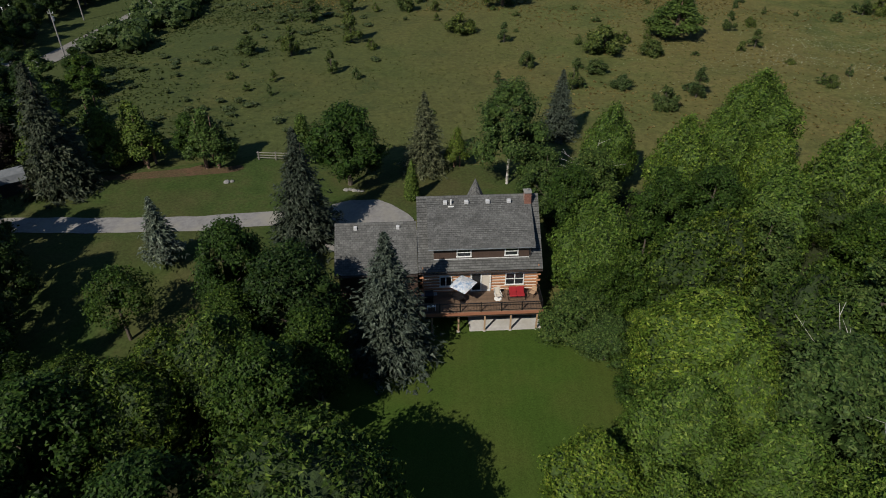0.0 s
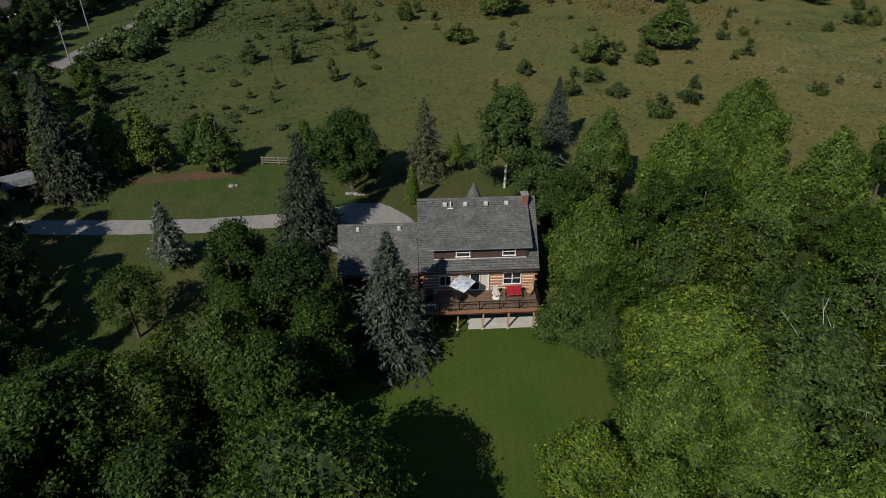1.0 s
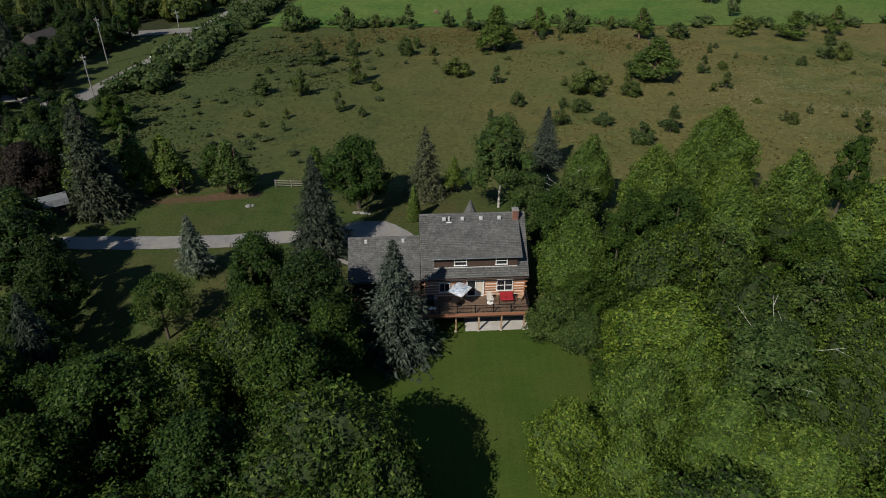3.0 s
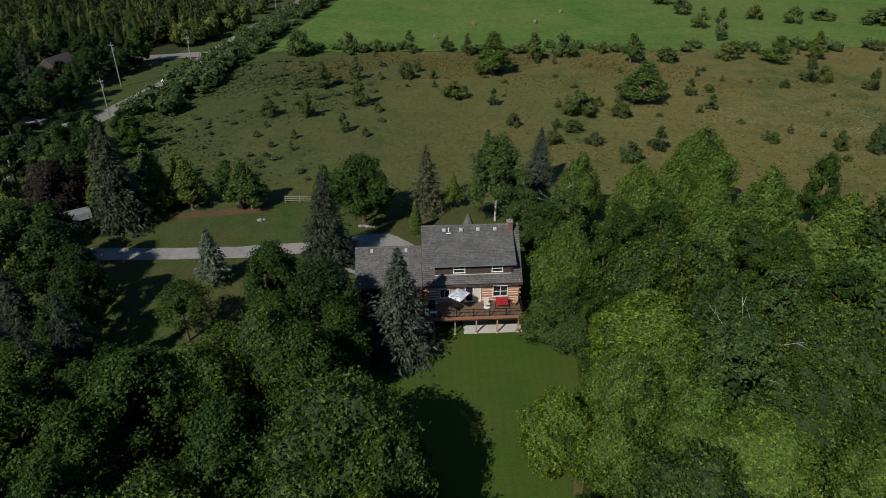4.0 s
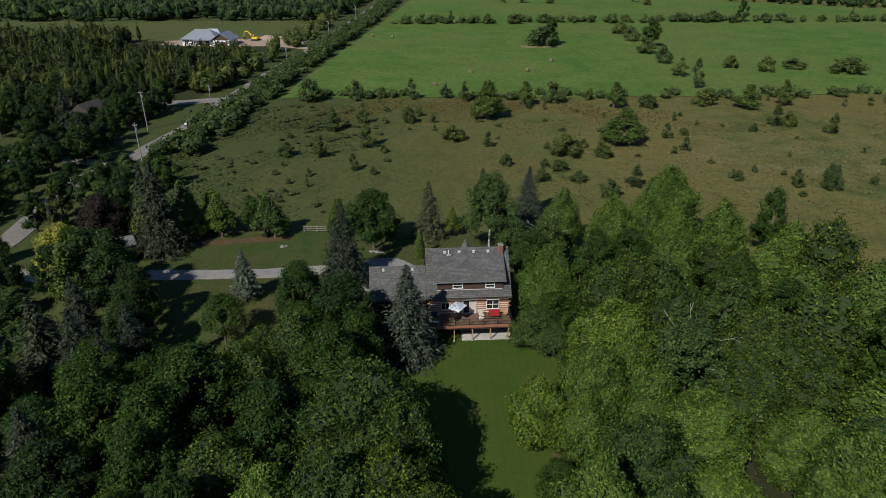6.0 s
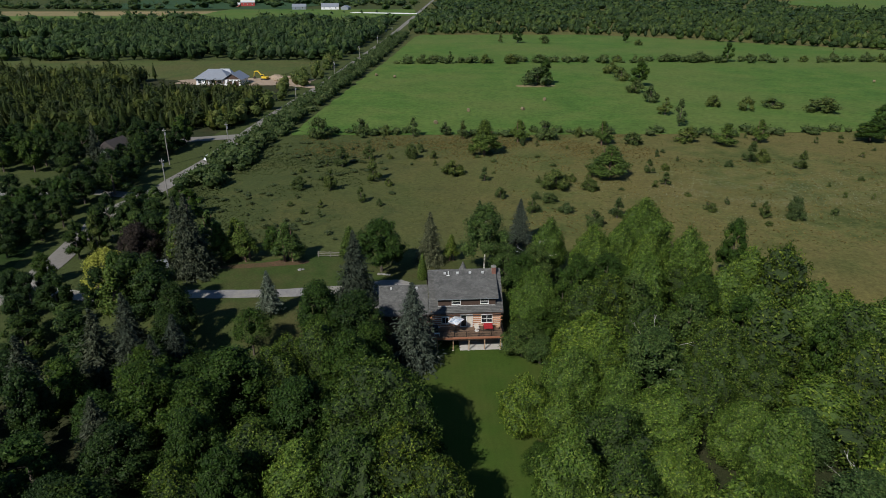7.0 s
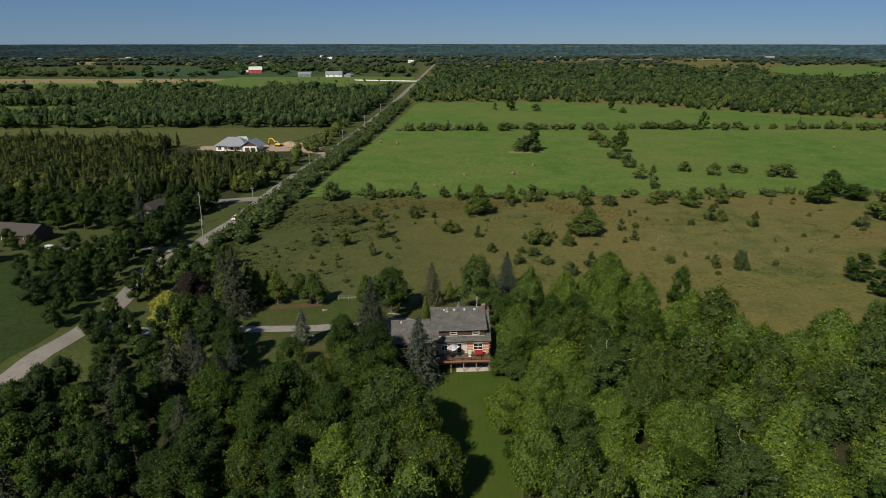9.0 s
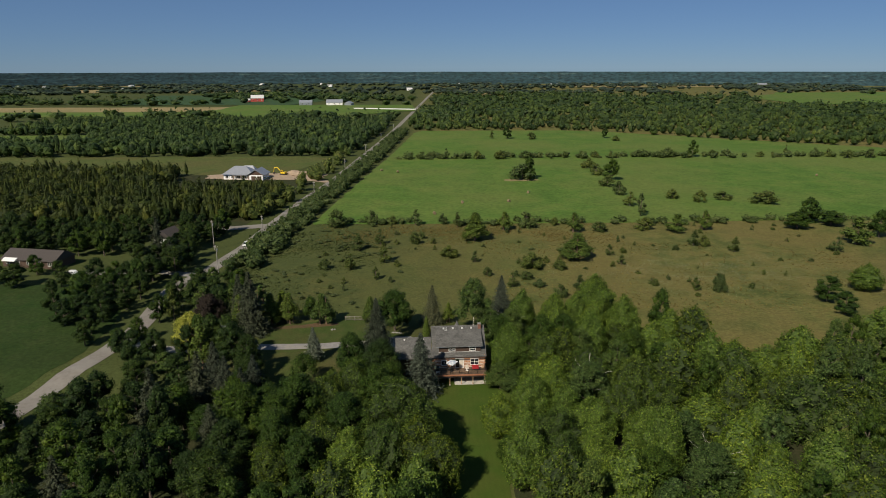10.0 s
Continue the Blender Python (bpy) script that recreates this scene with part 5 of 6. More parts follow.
part("flashing", block((DW0, DY - 0.12, 6.03), (DW1, DY - 0.02, 6.08), 0.01), M_VENT, house, "white metal flashing strip")
window(dormer, -2.15, -0.95, 6.35, 7.15, DY, 0, 1)
window(dormer, 2.3, 3.4, 6.35, 7.15, DY, 0, 1)
bm = bmesh.new()
rod(bm, (DW1 + 0.1, DY - 0.35, 7.3), (DW1 + 0.1, DY - 0.05, 7.0), 0.05)
rod(bm, (DW1 + 0.1, DY - 0.05, 7.0), (DW1 + 0.1, DY - 0.05, 6.2), 0.05)
part("downpipe", bm, M_DARKTRIM, house)
part("gutter", block((-HALF - 0.4, -0.64, EAVE_Z - 0.22), (HALF + 0.35, -0.52, EAVE_Z - 0.06), 0.02), M_DARKTRIM, house)


def roof_point(y):
    """Height of the upper slope over the dormer at depth y."""
    return 7.42 + (RIDGE_Z + 0.06 - 7.42) * (y - (DY - 0.45)) / (RIDGE_Y + 0.05 - (DY - 0.45))


for x in (-3.1, -1.1, 0.9, 2.9):
    bm = block((x - 0.19, 3.75, roof_point(3.95)), (x + 0.19, 4.12, roof_point(3.95) + 0.3), 0.02)
    part("roof_vent", bm, M_VENT, house, "square metal roof vent")
bm = rod(bmesh.new(), (-2.55, 3.85, roof_point(3.85) - 0.1), (-2.55, 3.85, roof_point(3.85) + 0.55), 0.07)
slab(bm, (-2.85, 3.6, roof_point(3.6) + 0.02), (-2.3, 3.75, roof_point(3.6) + 0.10))
part("vent_pipe", bm, M_TRIM, house, "white vent pipe with a pale flashing")

chimney = part("chimney", block((4.35, 3.75, 8.2), (4.95, 4.45, 10.85)), M_MORTAR, house, "red brick chimney with a pale cap")
bm = bmesh.new()
slab(bm, (4.28, 3.68, 10.85), (5.02, 4.52, 10.93), 0.02)
rod(bm, (4.65, 4.1, 10.9), (4.65, 4.1, 11.15), 0.12, 0.10, 10)
part("chimney_cap", bm, M_STONE, chimney)
brick_me = bpy.data.meshes.new("brick")
bm = block((-0.105, -0.02, -0.035), (0.105, 0.02, 0.035))
bm.to_mesh(brick_me)
bm.free()
brick_me.materials.append(M_BRICK)
for r in range(17):
    for c in range(3):
        off = 0.1 if r % 2 else 0.0
        z = 9.45 + r * 0.082
        for m in (pose(4.45 + c * 0.21 - off * 0.5 + 0.02, 3.745, z), pose(4.955, 3.86 + c * 0.225 + off * 0.3, z, 0, 0, 90)):
            o = new("brick", brick_me)
            o.matrix_local, o.parent = m, chimney

# round corner turret with a pointed roof on the drive side
turret = part("turret_wall", rod(bmesh.new(), (0.25, 9.2, 1.2), (0.25, 9.2, 6.3), 1.15, 1.15, 12), M_SIDING, house)
part("turret_roof", rod(bmesh.new(), (0.25, 9.2, 6.2), (0.25, 9.2, 9.6), 1.5, 0.03, 8), M_SHINGLE, house, "pointed eight-sided shingle roof")

# garage wing
wing = thing("garage_wing", HOUSE, "low garage wing with grey shingle roof joined to the house", "garage")
WX0, WX1, WY0, WY1, WZ, WRY, WRZ = -13.55, -HALF - 0.45, 0.25, 7.4, 5.0, 3.6, 8.15
part("wall", block((WX0 + 0.35, WY0, 0), (WX1 - 0.02, WY1, WZ + 0.2)), M_SIDING, wing, "dark brown boarded wall")
bm = bmesh.new()
for x0, x1 in ((WX0 + 0.35, WX0 + 0.55),):
    prism(bm, [(WY0, WZ + 0.15), (WY1, WZ + 0.15), (WRY, WRZ - 0.25)], x0, x1)
part("gable", bm, M_SIDING, wing)
part("roof", courses(bmesh.new(), WX0, WX1, WY0 - 0.6, WZ, WRY, WRZ, 24), M_SHINGLE, wing, "grey weathered shingle roof")
part("roof_back", courses(bmesh.new(), WX0, WX1, WY1 + 0.6, WZ, WRY, WRZ, 24), M_SHINGLE, wing, "grey weathered shingle roof")
part("ridge_cap", prism(bmesh.new(), [(WRY - 0.18, WRZ - 0.04), (WRY, WRZ + 0.12), (WRY + 0.18, WRZ - 0.04)], WX0, WX1), M_SHINGLE, wing)
part("gutter", block((WX0, WY0 - 0.74, WZ - 0.2), (WX1, WY0 - 0.63, WZ - 0.05), 0.02), M_DARKTRIM, wing)
for x in (-11.6, -7.6):
    part("roof_vent", block((x - 0.16, WRY - 0.55, WRZ - 0.45), (x + 0.16, WRY - 0.25, WRZ - 0.08), 0.02), M_VENT, wing, "square metal roof vent")
window(wing, -9.6, -8.4, 3.0, 4.2, WY0, 1, 0)
part("garage_door", block((-12.2, WY1, 2.0), (-9.4, WY1 + 0.06, 4.2), 0.01), M_TRIM, wing)

# ---- deck ----
deck = thing("deck", HOUSE, "raised brown wooden deck on posts with dark railing", "deck")
DX0, DX1, DYF = -5.9, 5.5, -3.15
board_me = {}
N_BOARD = 22
for i in range(N_BOARD):
    w = -DYF / N_BOARD
    if "b" not in board_me:
        me = bpy.data.meshes.new("board")
        bm = block((DX0, 0.008, 0), (DX1, w - 0.008, 0.04))
        bm.to_mesh(me)
        bm.free()
        me.materials.append(M_DECK)
        board_me["b"] = me
    o = new("board", board_me["b"])
    o.location, o.parent = (0, DYF + i * w, DECK_Z - 0.04), deck
part("rim_joist", block((DX0, DYF - 0.05, DECK_Z - 0.36), (DX1, DYF - 0.002, DECK_Z - 0.01), 0.01), M_RIM, deck, "orange-brown stained rim board")
part("end_joist", block((DX1 + 0.002, DYF, DECK_Z - 0.36), (DX1 + 0.05, -0.12, DECK_Z - 0.01), 0.01), M_RIM, deck)
part("end_joist", block((DX0 - 0.05, DYF, DECK_Z - 0.36), (DX0 - 0.002, -0.12, DECK_Z - 0.01), 0.01), M_RIM, deck)
part("beam", block((DX0, DYF + 0.1, DECK_Z - 0.62), (DX1, DYF + 0.25, DECK_Z - 0.37), 0.01), M_DARKTRIM, deck)
bm = bmesh.new()
for i in range(28):
    x = DX0 + 0.2 + i * 0.4
    slab(bm, (x, DYF + 0.02, DECK_Z - 0.30), (x + 0.04, -0.15, DECK_Z - 0.05))
part("joist", bm, M_DARKTRIM, deck)
for x in (-4.68, -2.24, 0.2, 2.62, 5.06):
    p = part("post", block((x - 0.075, DYF + 0.08, 0.12), (x + 0.075, DYF + 0.23, DECK_Z - 0.62), 0.01), M_POST, deck)
    part("footing", rod(bmesh.new(), (x, DYF + 0.155, -0.2), (x, DYF + 0.155, 0.14), 0.19, 0.16, 12), M_CONCRETE, p, "round pale concrete footing")
RAIL_Z = DECK_Z + 0.98


def railing(a, b, posts):
    a, b = Vector(a), Vector(b)
    d = (b - a)
    bm = rod(bmesh.new(), a + Vector((0, 0, 0.96)), b + Vector((0, 0, 0.96)), 0.045, None, 6)
    part("top_rail", bm, M_BLACK, deck)
    part("bottom_rail", rod(bmesh.new(), a + Vector((0, 0, 0.12)), b + Vector((0, 0, 0.12)), 0.025, None, 6), M_BLACK, deck)
    for i in range(posts):
        q = a + d * (i / (posts - 1))
        part("rail_post", block((q.x - 0.045, q.y - 0.045, q.z), (q.x + 0.045, q.y + 0.045, q.z + 1.05), 0.005), M_BLACK, deck)
    bm = bmesh.new()
    n = int(d.length / 0.14)
    for i in range(1, n):
        q = a + d * (i / n)
        rod(bm, q + Vector((0, 0, 0.12)), q + Vector((0, 0, 0.95)), 0.009, None, 4)
    tagged(part("balusters", bm, M_BLACK, deck), kind="stuff")


railing((DX0 + 0.05, DYF + 0.06, DECK_Z), (DX1 - 0.05, DYF + 0.06, DECK_Z), 7)
railing((DX1 - 0.05, DYF + 0.06, DECK_Z), (DX1 - 0.05, -0.2, DECK_Z), 3)
railing((DX0 + 0.05, DYF + 0.06, DECK_Z), (DX0 + 0.05, -0.2, DECK_Z), 3)
slab_ob = part("patio_slab", block((-1.2, DYF + 0.12, -0.1), (5.6, 0.05, 0.10), 0.02), M_CONCRETE)
slab_ob.matrix_world = HOUSE
tagged(slab_ob, "pale concrete slab under the deck", "patio", "", "structure")


# ---- things on the deck ----
def on_deck(x, y, turn=0.0):
    return HOUSE @ pose(x, y, DECK_Z, 0, 0, turn)


umbrella = thing("patio_umbrella", on_deck(-1.75, -1.6, 2), "tilted square patio umbrella in white and blue print", "umbrella")
tilt = pose(0, 0, 2.05, 4, -7, 0)
bm = bmesh.new()
c = bm.verts.new(tilt @ Vector((0, 0, 0.36)))
rim, mid = [], []
for i in range(8):
    a = math.pi / 4 * i
    k = 0.98 if i % 2 else 1.32
    rim.append(bm.verts.new(tilt @ Vector((math.cos(a) * k, math.sin(a) * k, 0.03 if i % 2 else -0.03))))
    mid.append(bm.verts.new(tilt @ Vector((math.cos(a) * k * 0.5, math.sin(a) * k * 0.5, 0.2))))
for i in range(8):
    j = (i + 1) % 8
    bm.faces.new((c, mid[i], mid[j]))
    bm.faces.new((mid[i], rim[i], rim[j], mid[j]))
bmesh.ops.solidify(bm, geom=bm.faces[:], thickness=0.02)
canopy = part("canopy", bm, M_WHITEFAB, umbrella, "white canopy printed with blue shapes")
for i in range(4):
    a = math.pi / 2 * i
    part("rib", rod(bmesh.new(), tilt @ Vector((0, 0, 0.30)), tilt @ Vector((math.cos(a) * 1.3, math.sin(a) * 1.3, -0.06)), 0.012, None, 5), M_BLACK, umbrella)
part("pole", rod(bmesh.new(), (0, 0, 0.05), (0, 0, 2.38), 0.025, None, 8), M_BLACK, umbrella)
part("base", rod(bmesh.new(), (0, 0, 0), (0, 0, 0.09), 0.28, 0.24, 14), M_BLACK, umbrella)

table = thing("patio_table", on_deck(-2.2, -1.6, 5), "dark round patio table under the umbrella", "table")
bm = rod(bmesh.new(), (0, 0, 0.70), (0, 0, 0.74), 0.62, None, 24)
part("tabletop", bm, M_BLACK, table)
for i in range(4):
    a = math.pi / 2 * i + 0.6
    part("leg", rod(bmesh.new(), (math.cos(a) * 0.5, math.sin(a) * 0.5, 0), (math.cos(a) * 0.3, math.sin(a) * 0.3, 0.70), 0.02, None, 6), M_BLACK, table)

sofa = thing("loveseat", on_deck(3.35, -1.2, 0), "bright red cushioned loveseat glider with dark frame", "sofa")
for s in (-1, 1):
    part("seat_cushion", block((min(0, s * 0.72), -0.42, 0.36), (max(0, s * 0.72), 0.22, 0.54), 0.05), M_REDFABRIC, sofa, "red seat cushion")
    part("back_cushion", block((min(0, s * 0.72), 0.12, 0.46), (max(0, s * 0.72), 0.32, 1.02), 0.06, pose(0, 0, 0, -12)), M_REDFABRIC, sofa, "red back cushion")
bm = bmesh.new()
for s in (-1, 1):
    rod(bm, (s * 0.80, -0.42, 0.62), (s * 0.80, 0.35, 0.64), 0.025)
    rod(bm, (s * 0.80, -0.42, 0.05), (s * 0.80, -0.42, 0.62), 0.022)
    rod(bm, (s * 0.80, 0.32, 0.05), (s * 0.80, 0.42, 0.95), 0.022)
    rod(bm, (s * 0.80, -0.55, 0.03), (s * 0.80, 0.5, 0.03), 0.025)
rod(bm, (-0.8, -0.42, 0.32), (0.8, -0.42, 0.32), 0.02)
rod(bm, (-0.8, -0.5, 0.04), (0.8, -0.5, 0.04), 0.02)
rod(bm, (-0.8, 0.40, 0.9), (0.8, 0.40, 0.9), 0.02)
part("frame", bm, M_BLACK, sofa, "dark metal tube frame")

lounge = thing("sling_chair", on_deck(1.55, -1.3, 12), "beige sling rocking chair with pale frame", "chair")
part("seat", block((-0.27, -0.35, 0.40), (0.27, 0.18, 0.43), 0.01, pose(0, 0, 0, -6)), M_BEIGE, lounge)
part("backrest", block((-0.27, 0.12, 0.40), (0.27, 0.15, 1.15), 0.01, pose(0, 0.02, 0, -14)), M_BEIGE, lounge)
bm = bmesh.new()
for s in (-0.3, 0.3):
    rod(bm, (s, -0.38, 0.40), (s, 0.16, 0.44), 0.018)
    rod(bm, (s, 0.16, 0.42), (s, 0.38, 1.16), 0.018)
    rod(bm, (s, -0.34, 0.62), (s, 0.22, 0.64), 0.02)
    rod(bm, (s, -0.34, 0.42), (s, -0.34, 0.62), 0.016)
part("frame", bm, M_TRIM, lounge)
part("base", rod(rod(bmesh.new(), (0, -0.05, 0.0), (0, -0.05, 0.05), 0.36, 0.34, 16), (0, -0.05, 0.05), (0, -0.05, 0.4), 0.05), M_TRIM, lounge, "round pale swivel base")

seat2 = thing("deck_chair", on_deck(4.85, -1.1, -35), "dark wooden folding chair", "chair")
part("seat", block((-0.25, -0.25, 0.42), (0.25, 0.22, 0.46), 0.01), M_POST, seat2)
part("backrest", block((-0.25, 0.20, 0.46), (0.25, 0.24, 0.95), 0.01, pose(0, 0.05, 0, -8)), M_POST, seat2)
for x in (-0.22, 0.22):
    for y in (-0.22, 0.2):
        part("leg", block((x - 0.02, y - 0.02, 0), (x + 0.02, y + 0.02, 0.42)), M_DARKTRIM, seat2)

grill = thing("barbecue_grill", on_deck(-4.9, -1.5, 5), "black barbecue grill with side shelves", "grill")
bm = block((-0.4, -0.28, 0.75), (0.4, 0.28, 1.0), 0.03)
part("firebox", bm, M_BLACK, grill)
bm = bmesh.new()
prism(bm, [(-0.28, 1.0), (0.28, 1.0), (0.24, 1.2), (0.08, 1.3), (-0.14, 1.25)], -0.4, 0.4)
part("lid", bm, M_BLACK, grill)
part("cart", block((-0.38, -0.25, 0.08), (0.38, 0.25, 0.75), 0.02), M_BLACK, grill)
for s in (-1, 1):
    part("side_shelf", block((min(s * 0.42, s * 0.75), -0.22, 0.90), (max(s * 0.42, s * 0.75), 0.22, 0.94), 0.01), M_STEEL, grill)
table2 = thing("side_table", on_deck(-4.7, -2.6, 0), "low pale side table on the deck", "table")
part("tabletop", block((-0.4, -0.2, 0.42), (0.4, 0.2, 0.46), 0.01), M_TRIM, table2)
for x in (-0.35, 0.35):
    for y in (-0.16, 0.16):
        part("leg", block((x - 0.02, y - 0.02, 0), (x + 0.02, y + 0.02, 0.42)), M_TRIM, table2)

# ---- yard ----
fence = thing("rail_fence", pose(-24.0, 77.2, height(-24, 77), 0, 0, -4), "weathered grey split-rail fence at the lawn's edge", "fence")
for i in range(4):
    part("post", rod(bmesh.new(), (i * 2.3, 0, -0.2), (i * 2.3 + 0.03, 0, 1.25), 0.09, 0.075, 7), M_WOODGREY, fence)
for i in range(3):
    for k in range(3):
        part("rail", rod(bmesh.new(), (i * 2.3 - 0.2, 0.05, 0.35 + k * 0.36), (i * 2.3 + 2.5, -0.05, 0.38 + k * 0.36), 0.06, 0.05, 6), M_WOODGREY, fence)
fence2 = thing("rail_fence", pose(1.2, 77.0, height(1, 77), 0, 0, 4), "weathered grey split-rail fence near cedars", "fence")
for i in range(2):
    part("post", rod(bmesh.new(), (i * 2.3, 0, -0.2), (i * 2.3 + 0.03, 0, 1.25), 0.09, 0.075, 7), M_WOODGREY, fence2)
for k in range(3):
    part("rail", rod(bmesh.new(), (-0.2, 0.05, 0.35 + k * 0.36), (2.5, -0.05, 0.38 + k * 0.36), 0.06, 0.05, 6), M_WOODGREY, fence2)


def boulder(seed, x, y, r):
    rng = np.random.default_rng(seed)
    bm = bmesh.new()
    bmesh.ops.create_icosphere(bm, subdivisions=2, radius=r)
    for v in bm.verts:
        v.co *= 1 + 0.22 * noise.noise(v.co * (1.6 / r) + Vector((seed, 0, 0)))
        v.co.z *= 0.65
    o = part("boulder", bm, M_STONE)
    o.matrix_world = pose(x, y, height(x, y) + r * 0.25, 0, 0, float(rng.uniform(0, 360)))
    tagged(o, "grey field stone lying in the grass", "stone", "stones on the lawn")


for i, (x, y, r) in enumerate([(-11.5, 68.8, 0.35), (-11.0, 68.9, 0.3), (-10.5, 68.7, 0.33), (-10.0, 68.6, 0.28), (-9.5, 68.5, 0.24), (-26.6, 71.0, 0.4), (-26.0, 71.2, 0.3)]):
    boulder(i, x, y, r)

shed = thing("garden_shed", pose(-52.9, 70.2, height(-52.9, 70), 0, 0, 35), "small dark shed with a pale grey gambrel roof", "shed")
part("wall", block((-1.7, -1.3, 0), (1.7, 1.3, 1.9)), M_DARKTRIM, shed, "dark stained wall")
part("roof", prism(bmesh.new(), [(1.5, 1.8), (1.15, 2.6), (0.0, 3.05), (-1.15, 2.6), (-1.5, 1.8)], -1.9, 1.9), M_SHEDROOF, shed, "pale grey gambrel roof")
part("door", block((-0.5, -1.35, 0.05), (0.5, -1.3, 1.8)), M_DARKTRIM, shed)


# ---- road things ----
def pole_at(x, y, h, turn, label):
    p = thing("utility_pole", pose(x, y, height(x, y), 0, 0, turn), label, "pole", "utility poles")
    part("post", rod(bmesh.new(), (0, 0, -0.4), (0, 0, h), 0.15, 0.10, 9), M_POLE, p)
    part("crossarm", block((-0.55, -0.05, h - 0.7), (0.55, 0.06, h - 0.58), 0.01), M_POLE, p)
    for s in (-0.48, 0.48):
        part("insulator", rod(bmesh.new(), (s, 0, h - 0.58), (s, 0, h - 0.38), 0.05, 0.03, 7), M_TRIM, p)
    part("transformer", rod(bmesh.new(), (0.26, 0, h - 2.0), (0.26, 0, h - 1.2), 0.18, None, 10), M_STEEL, p)


for x, y, h in [(-69.4, 119.0, 10.2), (-65.5, 161.0, 10.5), (-80.7, 150.6, 11.0), (-58.9, 237.4, 10.0), (-53.2, 314.6, 10.0), (-47.5, 390.0, 10.0), (-42.0, 470.0, 10.0), (-36.0, 560.0, 10.0)]:
    pole_at(x, y, h, 0, "weathered grey utility pole beside the road")


def car_at(x, y, turn, label):
    c = thing("car", pose(x, y, height(x, y) + 0.12, 0, 0, turn), label, "car")
    side = [(-2.1, 0.35), (2.1, 0.35), (2.15, 0.75), (1.2, 0.92), (0.55, 1.42), (-1.2, 1.45), (-1.95, 0.98), (-2.15, 0.9)]
    bm = prism(bmesh.new(), side, -0.86, 0.86)
    bmesh.ops.bevel(bm, geom=bm.edges[:], offset=0.06, segments=1, affect="EDGES")
    part("body", bm, M_CARWHITE, c, "white painted body")
    bm = prism(bmesh.new(), [(1.05, 0.98), (0.52, 1.36), (-1.15, 1.38), (-1.7, 1.0)], -0.875, 0.875)
    part("window", bm, M_CARGLASS, c)
    part("windscreen", prism(bmesh.new(), [(1.22, 0.96), (0.60, 1.42), (0.57, 1.40), (1.17, 0.95)], -0.72, 0.72), M_CARGLASS, c)
    for sx in (-1, 1):
        for sy in (-1.3, 1.35):
            w = part("wheel", rod(bmesh.new(), (sx * 0.70, sy, 0.33), (sx * 0.90, sy, 0.33), 0.33, None, 16), M_RUBBER, c)
            part("rim", rod(bmesh.new(), (sx * 0.895, sy, 0.33), (sx * 0.915, sy, 0.33), 0.2, None, 12), M_STEEL, w)
        part("headlight", block((sx * 0.62 - 0.14, 2.10, 0.62), (sx * 0.62 + 0.14, 2.19, 0.76), 0.01), M_TRIM, c)


car_at(-70.4, 155.5, 172, "white car on the rural road")
car_at(-117.0, 121.5, 80, "white car parked beside a brown house")
sign = thing("mailbox", pose(-70.2, 90.0, height(-70.2, 90)), "small white mailbox on a post beside the road", "mailbox")
part("post", block((-0.05, -0.05, -0.2), (0.05, 0.05, 1.0)), M_POST, sign)
part("box", prism(bmesh.new(), [(-0.25, 1.0), (0.25, 1.0), (0.25, 1.2), (0.0, 1.3), (-0.25, 1.2)], -0.12, 0.12), M_TRIM, sign)


# ---- other buildings ----
def hip(bm, x0, x1, y0, y1, z0, z1, inset):
    ym = (y0 + y1) / 2
    v = [bm.verts.new(p) for p in ((x0, y0, z0), (x1, y0, z0), (x1, y1, z0), (x0, y1, z0), (x0 + inset, ym, z1), (x1 - inset, ym, z1))]
    for f in ((0, 1, 5, 4), (1, 2, 5), (2, 3, 4, 5), (3, 0, 4), (3, 2, 1, 0)):
        bm.faces.new([v[i] for i in f])
    bmesh.ops.recalc_face_normals(bm, faces=bm.faces)
    return bm


def gable_house(m, name, label, w, d, wall_h, roof_h, wall_mat, roof_mat, windows, group=""):
    b = thing(name, m, label, "barn" if "barn" in name else "house", group)
    part("wall", block((-w / 2, -d / 2, -0.5), (w / 2, d / 2, wall_h)), wall_mat, b)
    bm = prism(bmesh.new(), [(-d / 2 - 0.5, wall_h - 0.1), (0, wall_h + roof_h), (d / 2 + 0.5, wall_h - 0.1), (d / 2 + 0.5, wall_h - 0.3), (-d / 2 - 0.5, wall_h - 0.3)], -w / 2 - 0.4, w / 2 + 0.4)
    part("roof", bm, roof_mat, b)
    for k in range(windows):
        x = -w / 2 + w * (k + 0.5) / windows
        window(b, x - 0.6, x + 0.6, wall_h * 0.38, wall_h * 0.80, -d / 2, 1, 0)
    part("door", block((w * 0.06 - 0.45, -d / 2 - 0.04, 0), (w * 0.06 + 0.45, -d / 2 + 0.02, 2.05)), M_DARKTRIM, b)
    return b


nh = thing("new_house", pose(-111, 306, height(-111, 306), 0, 0, -4), "new white house with a grey hipped metal roof", "house")
part("wall", block((-12, -4, -0.5), (4, 7, 3.2)), M_WHITEWALL, nh, "white unfinished wall")
part("garage_wall", block((4, -6, -0.5), (12, 6, 3.2)), M_WHITEWALL, nh, "white unfinished wall")
part("roof", hip(bmesh.new(), -12.8, 6.0, -5.0, 8.0, 3.2, 7.4, 6.0), M_METALROOF, nh, "grey metal hipped roof")
bm = prism(bmesh.new(), [(-5.2, 3.1), (0.0, 6.3), (5.2, 3.1), (5.2, 2.95), (0.0, 6.1), (-5.2, 2.95)], -6.7, 6.0)
